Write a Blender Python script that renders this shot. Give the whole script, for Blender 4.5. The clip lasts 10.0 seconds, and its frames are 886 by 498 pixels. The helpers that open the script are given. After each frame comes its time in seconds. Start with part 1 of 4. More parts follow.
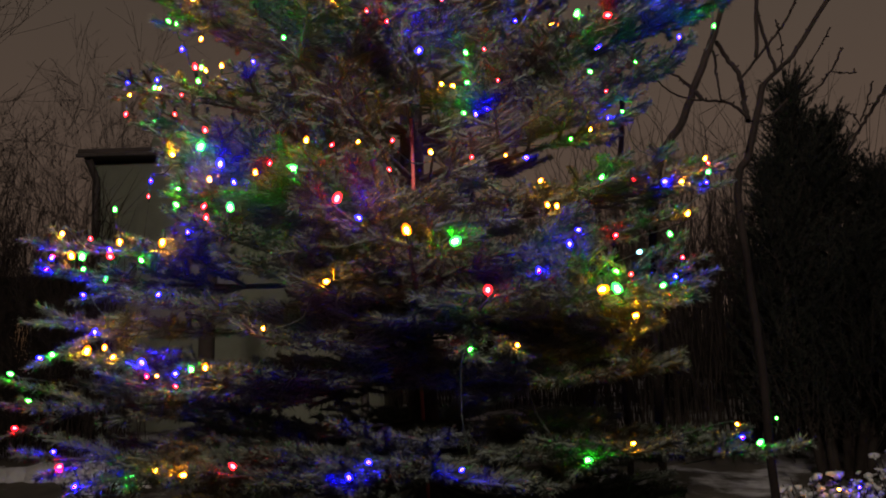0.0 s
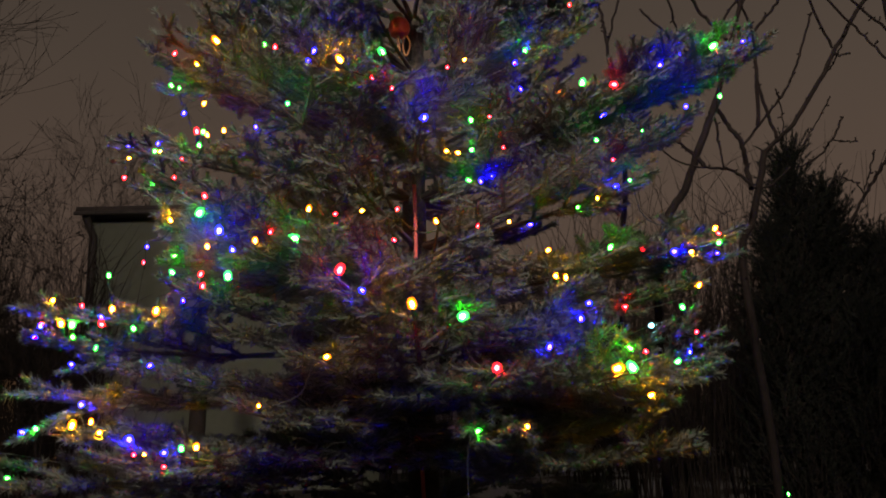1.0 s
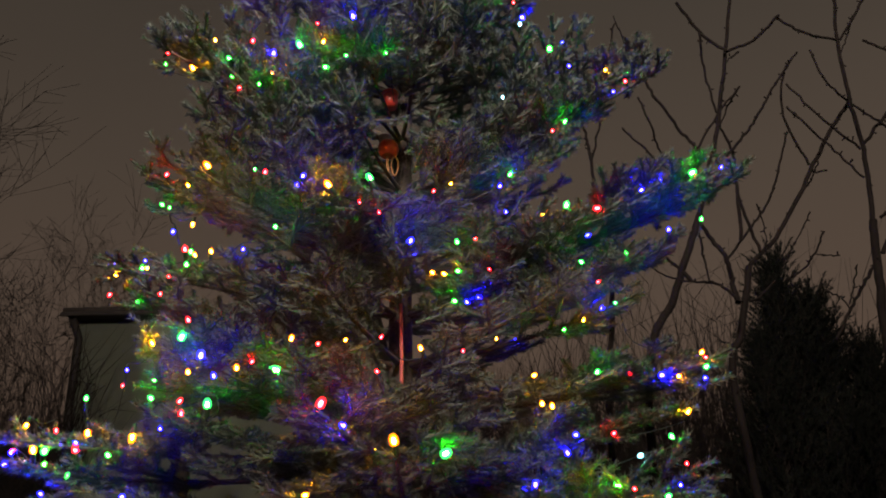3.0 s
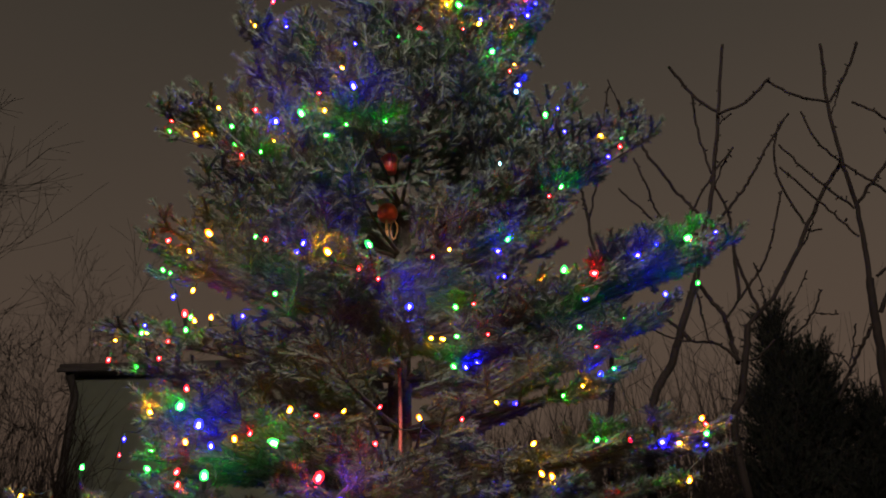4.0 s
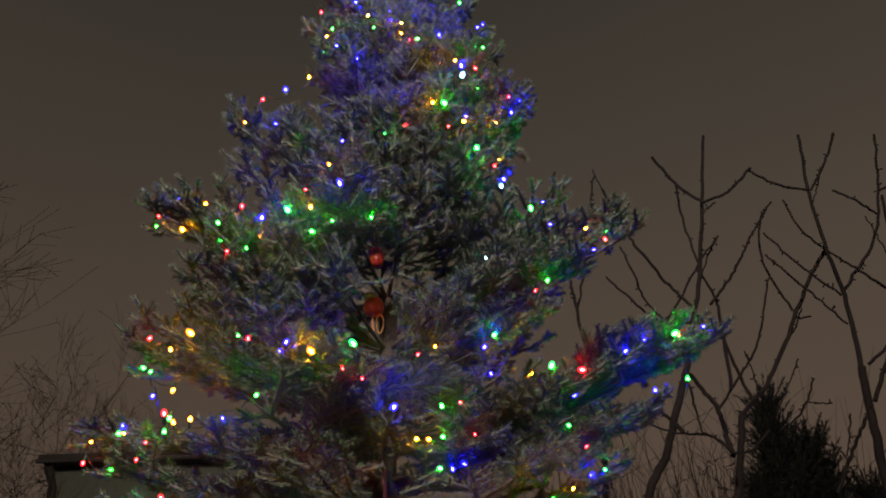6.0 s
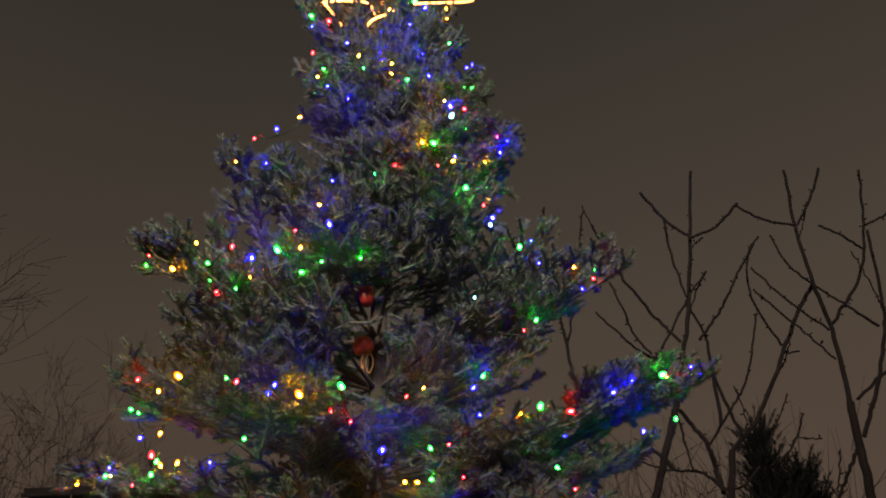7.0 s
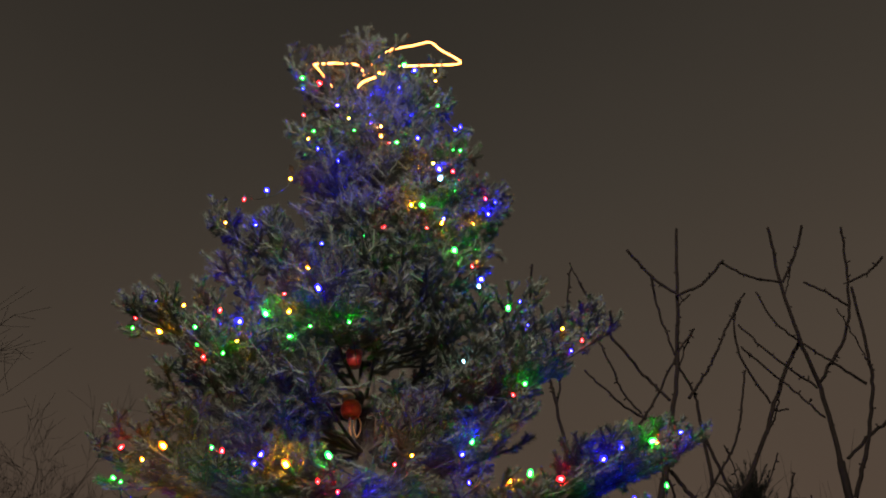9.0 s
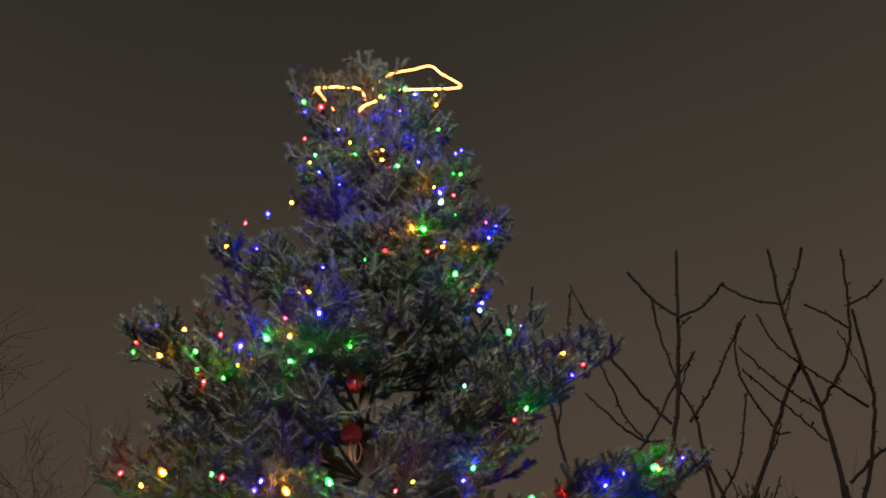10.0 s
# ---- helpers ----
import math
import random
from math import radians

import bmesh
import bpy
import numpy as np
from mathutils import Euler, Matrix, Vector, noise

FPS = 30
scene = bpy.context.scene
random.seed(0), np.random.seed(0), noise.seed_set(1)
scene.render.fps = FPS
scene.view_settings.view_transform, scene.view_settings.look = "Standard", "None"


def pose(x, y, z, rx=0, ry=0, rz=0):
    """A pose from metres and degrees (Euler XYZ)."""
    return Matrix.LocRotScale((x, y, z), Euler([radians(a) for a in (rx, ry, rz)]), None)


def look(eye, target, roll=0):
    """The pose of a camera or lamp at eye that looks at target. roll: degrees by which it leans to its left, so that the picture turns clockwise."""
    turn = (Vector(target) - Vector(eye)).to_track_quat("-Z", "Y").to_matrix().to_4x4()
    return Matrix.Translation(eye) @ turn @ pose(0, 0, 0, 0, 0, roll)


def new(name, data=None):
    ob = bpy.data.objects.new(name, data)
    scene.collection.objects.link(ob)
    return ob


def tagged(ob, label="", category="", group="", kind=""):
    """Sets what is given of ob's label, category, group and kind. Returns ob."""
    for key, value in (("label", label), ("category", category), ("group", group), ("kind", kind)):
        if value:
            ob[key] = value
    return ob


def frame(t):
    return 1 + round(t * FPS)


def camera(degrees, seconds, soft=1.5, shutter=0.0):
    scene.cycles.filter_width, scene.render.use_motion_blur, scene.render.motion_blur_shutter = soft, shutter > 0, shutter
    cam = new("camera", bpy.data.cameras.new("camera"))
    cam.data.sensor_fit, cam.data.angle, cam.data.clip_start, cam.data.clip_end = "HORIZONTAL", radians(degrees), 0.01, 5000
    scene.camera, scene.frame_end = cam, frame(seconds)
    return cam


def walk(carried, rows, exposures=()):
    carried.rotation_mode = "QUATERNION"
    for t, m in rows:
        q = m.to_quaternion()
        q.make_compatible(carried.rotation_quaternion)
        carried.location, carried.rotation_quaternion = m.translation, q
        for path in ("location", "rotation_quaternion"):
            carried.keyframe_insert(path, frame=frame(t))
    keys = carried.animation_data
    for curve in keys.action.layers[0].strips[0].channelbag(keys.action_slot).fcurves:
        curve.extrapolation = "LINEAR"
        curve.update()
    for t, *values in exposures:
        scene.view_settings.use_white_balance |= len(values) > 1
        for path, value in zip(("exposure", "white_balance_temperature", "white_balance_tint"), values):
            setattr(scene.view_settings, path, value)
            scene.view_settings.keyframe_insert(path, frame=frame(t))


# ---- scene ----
cam = camera(62.5, 10.0, soft=1.9)
METRES, EYE, TILT, LEAN, TURN = 0.5, 1.5, 7.0, 2.0, 0.0
ROWS = [
    (0.0, 0.0, 0.0, 0.0, 0.0, 0.0, -0.0),
    (0.5, -0.0271, 0.1068, 0.0347, -0.08, 2.46, -0.09),
    (1.0, -0.0556, 0.1541, 0.0801, -0.31, 4.63, -0.48),
    (1.5, -0.0695, 0.1412, 0.1207, -0.57, 6.62, -0.76),
    (2.0, -0.0634, 0.1344, 0.1661, -0.81, 8.49, -0.89),
    (3.5, -0.0073, 0.1193, 0.3037, -1.07, 14.28, -0.52),
    (4.0, -0.0119, 0.0633, 0.3529, -1.01, 16.31, -0.45),
    (4.5, -0.0187, 0.036, 0.3951, -0.99, 18.19, -0.4),
    (5.0, -0.0164, 0.0432, 0.4219, -1.07, 19.87, -0.28),
    (5.5, 0.0092, 0.0694, 0.4466, -1.27, 21.34, -0.1),
    (7.0, 0.0633, -0.033, 0.5725, -2.04, 24.68, 0.34),
    (7.5, 0.0654, -0.0629, 0.6094, -2.3, 25.69, 0.44),
    (8.0, 0.0644, -0.0894, 0.6387, -2.54, 26.63, 0.54),
    (8.5, 0.0618, -0.1141, 0.6708, -2.73, 27.52, 0.64),
    (9.0, 0.059, -0.1157, 0.6867, -2.85, 28.39, 0.73),
    (9.5, 0.0578, -0.1361, 0.7042, -2.88, 29.19, 0.75),
    (10.0, 0.0484, -0.1508, 0.7232, -2.87, 29.86, 0.73),
]
walk(cam, [(t, pose(0, 0, EYE, TILT, LEAN, TURN) @ pose(METRES * x, METRES * y, METRES * z, 90 + pitch, roll, yaw)) for t, x, y, z, yaw, pitch, roll in ROWS],
     [(0.0, 0.1, 6500, 17), (2.0, 0.1, 6500, 15), (3.5, 0.08, 6500, 13), (5.5, 0.15, 6500, 12), (7.0, 0.05, 6500, 11), (10.0, 0.0, 6500, 11)])

# ---- world and light ----
world = bpy.data.worlds.new("night_sky")
scene.world = world
world.use_nodes = True
wn, wl = world.node_tree.nodes, world.node_tree.links
wn.clear()
w_out = wn.new("ShaderNodeOutputWorld")
w_bg = wn.new("ShaderNodeBackground")
w_tc = wn.new("ShaderNodeTexCoord")
w_sep = wn.new("ShaderNodeSeparateXYZ")
w_ramp = wn.new("ShaderNodeValToRGB")
w_ramp.color_ramp.elements[0].position = 0.0
w_ramp.color_ramp.elements[0].color = (0.092, 0.060, 0.042, 1)
w_ramp.color_ramp.elements[1].position = 0.85
w_ramp.color_ramp.elements[1].color = (0.0275, 0.0238, 0.0190, 1)
mid_sky = w_ramp.color_ramp.elements.new(0.40)
mid_sky.color = (0.0640, 0.0480, 0.0350, 1)
high_sky = w_ramp.color_ramp.elements.new(0.62)
high_sky.color = (0.0450, 0.0368, 0.0280, 1)
w_noise = wn.new("ShaderNodeTexNoise")
w_noise.inputs["Scale"].default_value = 1.6
w_noise.inputs["Detail"].default_value = 3.0
w_mix = wn.new("ShaderNodeMath")
w_mix.operation = "MULTIPLY_ADD"
w_mix.inputs[1].default_value = 0.35
w_mix.inputs[2].default_value = 0.82
w_bg.inputs["Strength"].default_value = 1.0
wl.new(w_tc.outputs["Generated"], w_sep.inputs[0])
wl.new(w_sep.outputs["Z"], w_ramp.inputs[0])
wl.new(w_tc.outputs["Generated"], w_noise.inputs["Vector"])
wl.new(w_noise.outputs["Fac"], w_mix.inputs[0])
wl.new(w_ramp.outputs[0], w_bg.inputs["Color"])
w_side = wn.new("ShaderNodeMath")
w_side.operation = "MULTIPLY_ADD"
w_side.inputs[1].default_value = 0.14
wl.new(w_sep.outputs["X"], w_side.inputs[0])
wl.new(w_mix.outputs[0], w_side.inputs[2])
wl.new(w_side.outputs[0], w_bg.inputs["Strength"])
wl.new(w_bg.outputs[0], w_out.inputs[0])


def added_spot(name, eye, target, watts, cone, size, colour):
    data = bpy.data.lights.new(name, "SPOT")
    data.shadow_soft_size, data.energy, data.color = size, watts, colour
    data.spot_size, data.spot_blend = radians(cone), 1.0
    ob = new(name, data)
    ob.matrix_world = look(eye, target)
    return ob


# unseen spot added behind the viewer to light the fir, its upper part most
added_spot("unseen_front_light", (-0.5, -2.9, 6.0), (-0.1, 3.2, 4.95), 2650, 90, 0.4, (1.0, 0.88, 0.74))


# ---- materials ----
def material(name, base, rough=0.6, metal=0.0, vary=0.25, scale=20.0, bump=0.2, bump_scale=None, island=0.0, spec=0.5,
             second=None, object_random=0.0):
    """A surface with grain at two scales; second is the colour of its stains or patches."""
    m = bpy.data.materials.new(name)
    m.use_nodes = True
    n, l = m.node_tree.nodes, m.node_tree.links
    b = n["Principled BSDF"]
    b.inputs["Roughness"].default_value = rough
    b.inputs["Metallic"].default_value = metal
    b.inputs["Specular IOR Level"].default_value = spec
    tc = n.new("ShaderNodeTexCoord")
    big = n.new("ShaderNodeTexNoise")
    big.inputs["Scale"].default_value = scale * 0.18
    big.inputs["Detail"].default_value = 4
    fine = n.new("ShaderNodeTexNoise")
    fine.inputs["Scale"].default_value = scale
    fine.inputs["Detail"].default_value = 5
    l.new(tc.outputs["Object"], big.inputs["Vector"])
    l.new(tc.outputs["Object"], fine.inputs["Vector"])
    ramp = n.new("ShaderNodeValToRGB")
    lo = [c * (1 - vary) for c in base]
    hi = [min(1, c * (1 + vary)) for c in (second or base)]
    ramp.color_ramp.elements[0].position, ramp.color_ramp.elements[1].position = 0.35, 0.65
    ramp.color_ramp.elements[0].color = (*lo, 1)
    ramp.color_ramp.elements[1].color = (*hi, 1)
    mix = n.new("ShaderNodeMath")
    mix.operation = "MULTIPLY_ADD"
    mix.inputs[1].default_value = 0.4
    half = n.new("ShaderNodeMath")
    half.operation = "MULTIPLY"
    half.inputs[1].default_value = 0.6
    l.new(big.outputs["Fac"], half.inputs[0])
    l.new(fine.outputs["Fac"], mix.inputs[0])
    l.new(half.outputs[0], mix.inputs[2])
    l.new(mix.outputs[0], ramp.inputs[0])
    colour = ramp.outputs[0]
    if island or object_random:
        hsv = n.new("ShaderNodeHueSaturation")
        rnd = n.new("ShaderNodeNewGeometry").outputs["Random Per Island"] if island else n.new("ShaderNodeObjectInfo").outputs["Random"]
        scl = n.new("ShaderNodeMath")
        scl.operation = "MULTIPLY_ADD"
        scl.inputs[1].default_value = 2 * (island or object_random)
        scl.inputs[2].default_value = 1 - (island or object_random)
        l.new(rnd, scl.inputs[0])
        l.new(scl.outputs[0], hsv.inputs["Value"])
        l.new(colour, hsv.inputs["Color"])
        colour = hsv.outputs[0]
    l.new(colour, b.inputs["Base Color"])
    if bump:
        bp = n.new("ShaderNodeBump")
        bp.inputs["Strength"].default_value = bump
        bp.inputs["Distance"].default_value = 0.01
        if bump_scale:
            bn = n.new("ShaderNodeTexNoise")
            bn.inputs["Scale"].default_value = bump_scale
            bn.inputs["Detail"].default_value = 6
            l.new(tc.outputs["Object"], bn.inputs["Vector"])
            l.new(bn.outputs["Fac"], bp.inputs["Height"])
        else:
            l.new(fine.outputs["Fac"], bp.inputs["Height"])
        l.new(bp.outputs[0], b.inputs["Normal"])
    return m


def glowing(name, colour, strength):
    m = bpy.data.materials.new(name)
    m.use_nodes = True
    b = m.node_tree.nodes["Principled BSDF"]
    b.inputs["Base Color"].default_value = (*[min(1, 0.3 + c) * 0.8 for c in colour], 1)
    b.inputs["Roughness"].default_value = 0.25
    b.inputs["Emission Color"].default_value = (*colour, 1)
    b.inputs["Emission Strength"].default_value = strength
    return m


NEEDLES = material("fir_needles", (0.068, 0.080, 0.052), 0.6, vary=0.30, scale=9, bump=0, island=0.10, spec=0.22, second=(0.090, 0.104, 0.090))
BARK = material("fir_bark", (0.045, 0.034, 0.027), 0.9, vary=0.5, scale=60, bump=0.8)
TWIG = material("fir_twig_bark", (0.060, 0.046, 0.036), 0.85, vary=0.4, scale=80, bump=0.3)
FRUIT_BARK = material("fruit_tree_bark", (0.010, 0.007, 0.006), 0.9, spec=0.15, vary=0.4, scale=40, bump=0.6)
FAR_BARK = material("far_bark", (0.022, 0.017, 0.014), 0.9, spec=0.15, vary=0.3, scale=15, bump=0.2)
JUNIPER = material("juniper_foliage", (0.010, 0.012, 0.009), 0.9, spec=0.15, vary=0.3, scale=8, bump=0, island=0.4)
WIRE = material("dark_green_cable", (0.012, 0.018, 0.013), 0.5, vary=0.3, scale=80, bump=0.05)
SOCKET = material("bulb_socket_plastic", (0.015, 0.03, 0.018), 0.45, vary=0.2, scale=90, bump=0.05)
# grey held low in the colour itself, so snow reads dim under the lamp
SNOW = material("dimmed_snow", (0.34, 0.34, 0.34), 0.65, vary=0.12, scale=14, bump=0.7, bump_scale=25)
PLASTER = material("house_plaster", (0.13, 0.14, 0.10), 0.9, vary=0.14, scale=5, bump=0.35, bump_scale=90, second=(0.125, 0.135, 0.10))
ROOFING = material("roof_covering", (0.045, 0.035, 0.03), 0.8, vary=0.3, scale=8, bump=0.5)
FRAME = material("window_frame_paint", (0.55, 0.53, 0.48), 0.5, vary=0.08, scale=20, bump=0.1)
PIPE = material("downpipe_metal", (0.07, 0.06, 0.055), 0.55, metal=0.3, vary=0.3, scale=20, bump=0.1)
RED_WOOD = material("red_lacquer", (0.62, 0.07, 0.025), 0.35, vary=0.2, scale=40, bump=0.15)
DARK_RED = material("dark_red_lacquer", (0.40, 0.03, 0.02), 0.4, vary=0.2, scale=40, bump=0.15)
PALE_CARD = material("pale_wood", (0.36, 0.27, 0.24), 0.7, vary=0.2, scale=50, bump=0.2)
LIGHT_WOOD = material("orange_wood", (0.50, 0.22, 0.07), 0.55, vary=0.25, scale=50, bump=0.2)
RED_CORD = material("red_cord_cover", (0.50, 0.10, 0.08), 0.7, vary=0.25, scale=120, bump=0.3)
GLASS_DARK = material("dark_window_glass", (0.015, 0.016, 0.018), 0.08, vary=0.2, scale=3, bump=0)

GROUND = material("garden_ground", (0.05, 0.042, 0.03), 0.95, vary=0.5, scale=6, bump=0.8, bump_scale=30)


def snowy_ground(m):
    """Mixes melting snow patches over the soil."""
    n, l = m.node_tree.nodes, m.node_tree.links
    b = n["Principled BSDF"]
    old = b.inputs["Base Color"].links[0].from_socket
    tc = n.new("ShaderNodeTexCoord")
    pat = n.new("ShaderNodeTexNoise")
    pat.inputs["Scale"].default_value = 0.55
    pat.inputs["Detail"].default_value = 7
    pat.inputs["Roughness"].default_value = 0.62
    cut = n.new("ShaderNodeValToRGB")
    cut.color_ramp.elements[0].position, cut.color_ramp.elements[1].position = 0.51, 0.58
    mix = n.new("ShaderNodeMix")
    mix.data_type = "RGBA"
    # snow patches take a lowered grey too, for dim light
    mix.inputs["B"].default_value = (0.40, 0.40, 0.40, 1)
    l.new(tc.outputs["Object"], pat.inputs["Vector"])
    l.new(pat.outputs["Fac"], cut.inputs[0])
    l.new(cut.outputs[0], mix.inputs["Factor"])
    l.new(old, mix.inputs["A"])
    l.new(mix.outputs["Result"], b.inputs["Base Color"])


snowy_ground(GROUND)
GLOWS = {
    "R": glowing("bulb_red", (1.0, 0.0035, 0.004), 700),
    "G": glowing("bulb_green", (0.0032, 1.0, 0.0065), 800),
    "B": glowing("bulb_blue", (0.0014, 0.0011, 1.0), 4300),
    "Y": glowing("bulb_amber", (1.0, 0.33, 0.0025), 1500),
    "W": glowing("bulb_icy_white", (0.25, 0.80, 1.0), 200),
}


def halo_cap(name, colour, glow_strength=6.0):
    """Clear coloured plastic; its emission is added to imitate a halo round the bulb."""
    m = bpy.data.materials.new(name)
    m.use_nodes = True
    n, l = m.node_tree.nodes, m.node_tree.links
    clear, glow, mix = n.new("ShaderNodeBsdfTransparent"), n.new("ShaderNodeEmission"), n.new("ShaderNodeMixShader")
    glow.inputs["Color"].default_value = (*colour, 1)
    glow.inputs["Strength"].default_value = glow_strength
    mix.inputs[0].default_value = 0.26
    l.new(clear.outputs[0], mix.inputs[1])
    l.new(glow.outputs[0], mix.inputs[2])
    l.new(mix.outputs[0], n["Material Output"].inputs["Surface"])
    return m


# caps that glow in the bulb's colour to stand in for its halo
HALO_CAPS = {
    "R": halo_cap("red_halo_cap", (1.0, 0.02, 0.03)),
    "G": halo_cap("green_halo_cap", (0.03, 0.9, 0.15)),
    "B": halo_cap("blue_halo_cap", (0.02, 0.02, 1.0), 10.0),
    "Y": halo_cap("amber_halo_cap", (1.0, 0.21, 0.004)),
    "W": halo_cap("icy_halo_cap", (0.3, 0.8, 1.0)),
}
ROPE = glowing("rope_light_glow", (1.0, 0.28, 0.045), 13.0)
WARM_WINDOW = glowing("lit_window", (1.0, 0.50, 0.22), 0.10)


# ---- mesh helpers ----
def mesh_of(name, verts, faces, mat, smooth=False):
    me = bpy.data.meshes.new(name)
    me.from_pydata(verts, [], faces)
    me.materials.append(mat)
    if smooth:
        me.shade_smooth()
    me.update()
    return me


def raw_mesh(name, verts, faces, mat, smooth=False):
    """A mesh from numpy arrays of points and of faces that all have as many corners."""
    me = bpy.data.meshes.new(name)
    k = faces.shape[1]
    me.vertices.add(len(verts))
    me.vertices.foreach_set("co", np.ascontiguousarray(verts, np.float32).ravel())
    me.loops.add(faces.size)
    me.loops.foreach_set("vertex_index", np.ascontiguousarray(faces, np.int32).ravel())
    me.polygons.add(len(faces))
    me.polygons.foreach_set("loop_start", np.arange(0, faces.size, k, dtype=np.int32))
    me.materials.append(mat)
    me.update(calc_edges=True)
    if smooth:
        me.shade_smooth()
    return me


def part(name, me, parent=None, label="", m=None):
    ob = new(name, me)
    if parent is not None:
        ob.parent = parent
    if m is not None:
        ob.matrix_basis = m
    if label:
        ob["label"] = label
    return ob


def bm_mesh(name, bm, mat, smooth=False):
    me = bpy.data.meshes.new(name)
    bm.to_mesh(me)
    bm.free()
    me.materials.append(mat)
    if smooth:
        me.shade_smooth()
    return me


def box_mesh(name, size, mat, bevel=0.01):
    bm = bmesh.new()
    bmesh.ops.create_cube(bm, size=1, matrix=Matrix.Diagonal((*size, 1)))
    if bevel:
        bmesh.ops.bevel(bm, geom=bm.edges[:], offset=bevel, segments=2, affect="EDGES")
    return bm_mesh(name, bm, mat)


def lathe_mesh(name, rings, mat, n=20):
    """A turned body from (radius, height) rings."""
    v, f = [], []
    for r, z in rings:
        v += [(r * math.cos(2 * math.pi * i / n), r * math.sin(2 * math.pi * i / n), z) for i in range(n)]
    for k in range(len(rings) - 1):
        f += [(k * n + i, k * n + (i + 1) % n, (k + 1) * n + (i + 1) % n, (k + 1) * n + i) for i in range(n)]
    f += [tuple(range(n - 1, -1, -1)), tuple(range((len(rings) - 1) * n, len(rings) * n))]
    return mesh_of(name, v, f, mat, True)


def unit(a):
    return a / np.maximum(np.linalg.norm(a, axis=-1, keepdims=True), 1e-9)


def rods(p0, p1, r0, r1, sides=4):
    """Tapered rods as arrays: points and four-cornered faces."""
    p0, p1 = np.asarray(p0, float), np.asarray(p1, float)
    r0, r1 = np.broadcast_to(r0, len(p0)), np.broadcast_to(r1, len(p0))
    d = unit(p1 - p0)
    ref = np.where(np.abs(d[:, 2:3]) > 0.9, [[1.0, 0, 0]], [[0, 0, 1.0]])
    u = unit(np.cross(d, ref))
    w = np.cross(d, u)
    a = 2 * np.pi * np.arange(sides) / sides
    ring = u[:, None] * np.cos(a)[None, :, None] + w[:, None] * np.sin(a)[None, :, None]
    v = np.concatenate([p0[:, None] + ring * r0[:, None, None], p1[:, None] + ring * r1[:, None, None]], 1)
    i = np.arange(sides)
    f = np.stack([i, i + sides, (i + 1) % sides + sides, (i + 1) % sides], 1)
    f = (np.arange(len(p0)) * 2 * sides)[:, None, None] + f[None]
    return v.reshape(-1, 3), f.reshape(-1, 4)


def tube(points, radii, sides=8):
    """One continuous tube along points: points and faces."""
    p = np.asarray(points, float)
    r = np.broadcast_to(radii, len(p))
    d = unit(np.gradient(p, axis=0))
    u = np.cross(d[0], (0, 0, 1.0) if abs(d[0][2]) < 0.9 else (1.0, 0, 0))
    rings = []
    a = 2 * np.pi * np.arange(sides) / sides
    for k in range(len(p)):
        u = unit(u - d[k] * np.dot(u, d[k]))
        w = np.cross(d[k], u)
        rings.append(p[k] + r[k] * (np.cos(a)[:, None] * u + np.sin(a)[:, None] * w))
    i = np.arange(sides)
    f = np.stack([i, (i + 1) % sides, (i + 1) % sides + sides, i + sides], 1)
    f = (np.arange(len(p) - 1) * sides)[:, None, None] + f[None]
    return np.concatenate(rings), f.reshape(-1, 4)


def smooth_path(points, per=6):
    """Catmull-Rom through the points."""
    p = [Vector(q) for q in points]
    p = [p[0] * 2 - p[1]] + p + [p[-1] * 2 - p[-2]]
    out = []
    for k in range(1, len(p) - 2):
        for i in range(per):
            t = i / per
            a, b, c, d = p[k - 1], p[k], p[k + 1], p[k + 2]
            out.append(0.5 * ((2 * b) + (c - a) * t + (2 * a - 5 * b + 4 * c - d) * t * t + (3 * b - a - 3 * c + d) * t ** 3))
    out.append(p[-2])
    return np.array([tuple(q) for q in out])


def merge(pieces):
    """Joins (points, faces) pairs."""
    vs, fs, k = [], [], 0
    for v, f in pieces:
        vs.append(v)
        fs.append(f + k)
        k += len(v)
    return np.concatenate(vs), np.concatenate(fs)


def needle_blades(rng, p0, d, length, per_m, long=0.022, wide=0.0027, lean=0.62, flat=0.45, core=0.0):
    """Needles round every twig: one narrow blade each."""
    n = np.maximum(3, (length * per_m).astype(int))
    k = np.repeat(np.arange(len(p0)), n)
    s = rng.random(len(k))
    dd = d[k]
    ref = np.where(np.abs(dd[:, 2:3]) > 0.93, [[1.0, 0, 0]], [[0, 0, 1.0]])
    side = unit(np.cross(dd, ref))
    up = np.cross(side, dd)
    a = rng.random(len(k)) * 2 * np.pi
    ca, sa = np.cos(a), np.sin(a)
    rad = unit(side * ca[:, None] + up * (sa * np.where(sa < 0, flat, 0.85))[:, None])
    ln = long * (0.75 + 0.5 * rng.random(len(k))) * np.minimum(1.0, 0.55 + (1 - s) * 3)
    way = unit(dd * (lean + 0.25 * rng.random(len(k)) + 0.8 * np.maximum(0, s - 0.8) * 4)[:, None] + rad)
    base = p0[k] + dd * (s * length[k])[:, None] + rad * (core * 0.55)
    cross = unit(np.cross(way, rng.normal(size=(len(k), 3)))) * (wide / 2)
    v = np.stack([base - cross, base + cross, base + way * ln[:, None]], 1).reshape(-1, 3)
    f = np.arange(len(k) * 3).reshape(-1, 3)
    if core:
        cv, cf = rods(p0, p0 + d * (length * 1.0)[:, None], core, core * 0.6, 5)
        v, f = merge([(v, f), (cv, np.concatenate([cf[:, :3], cf[:, [0, 2, 3]]]))])
    return v, f


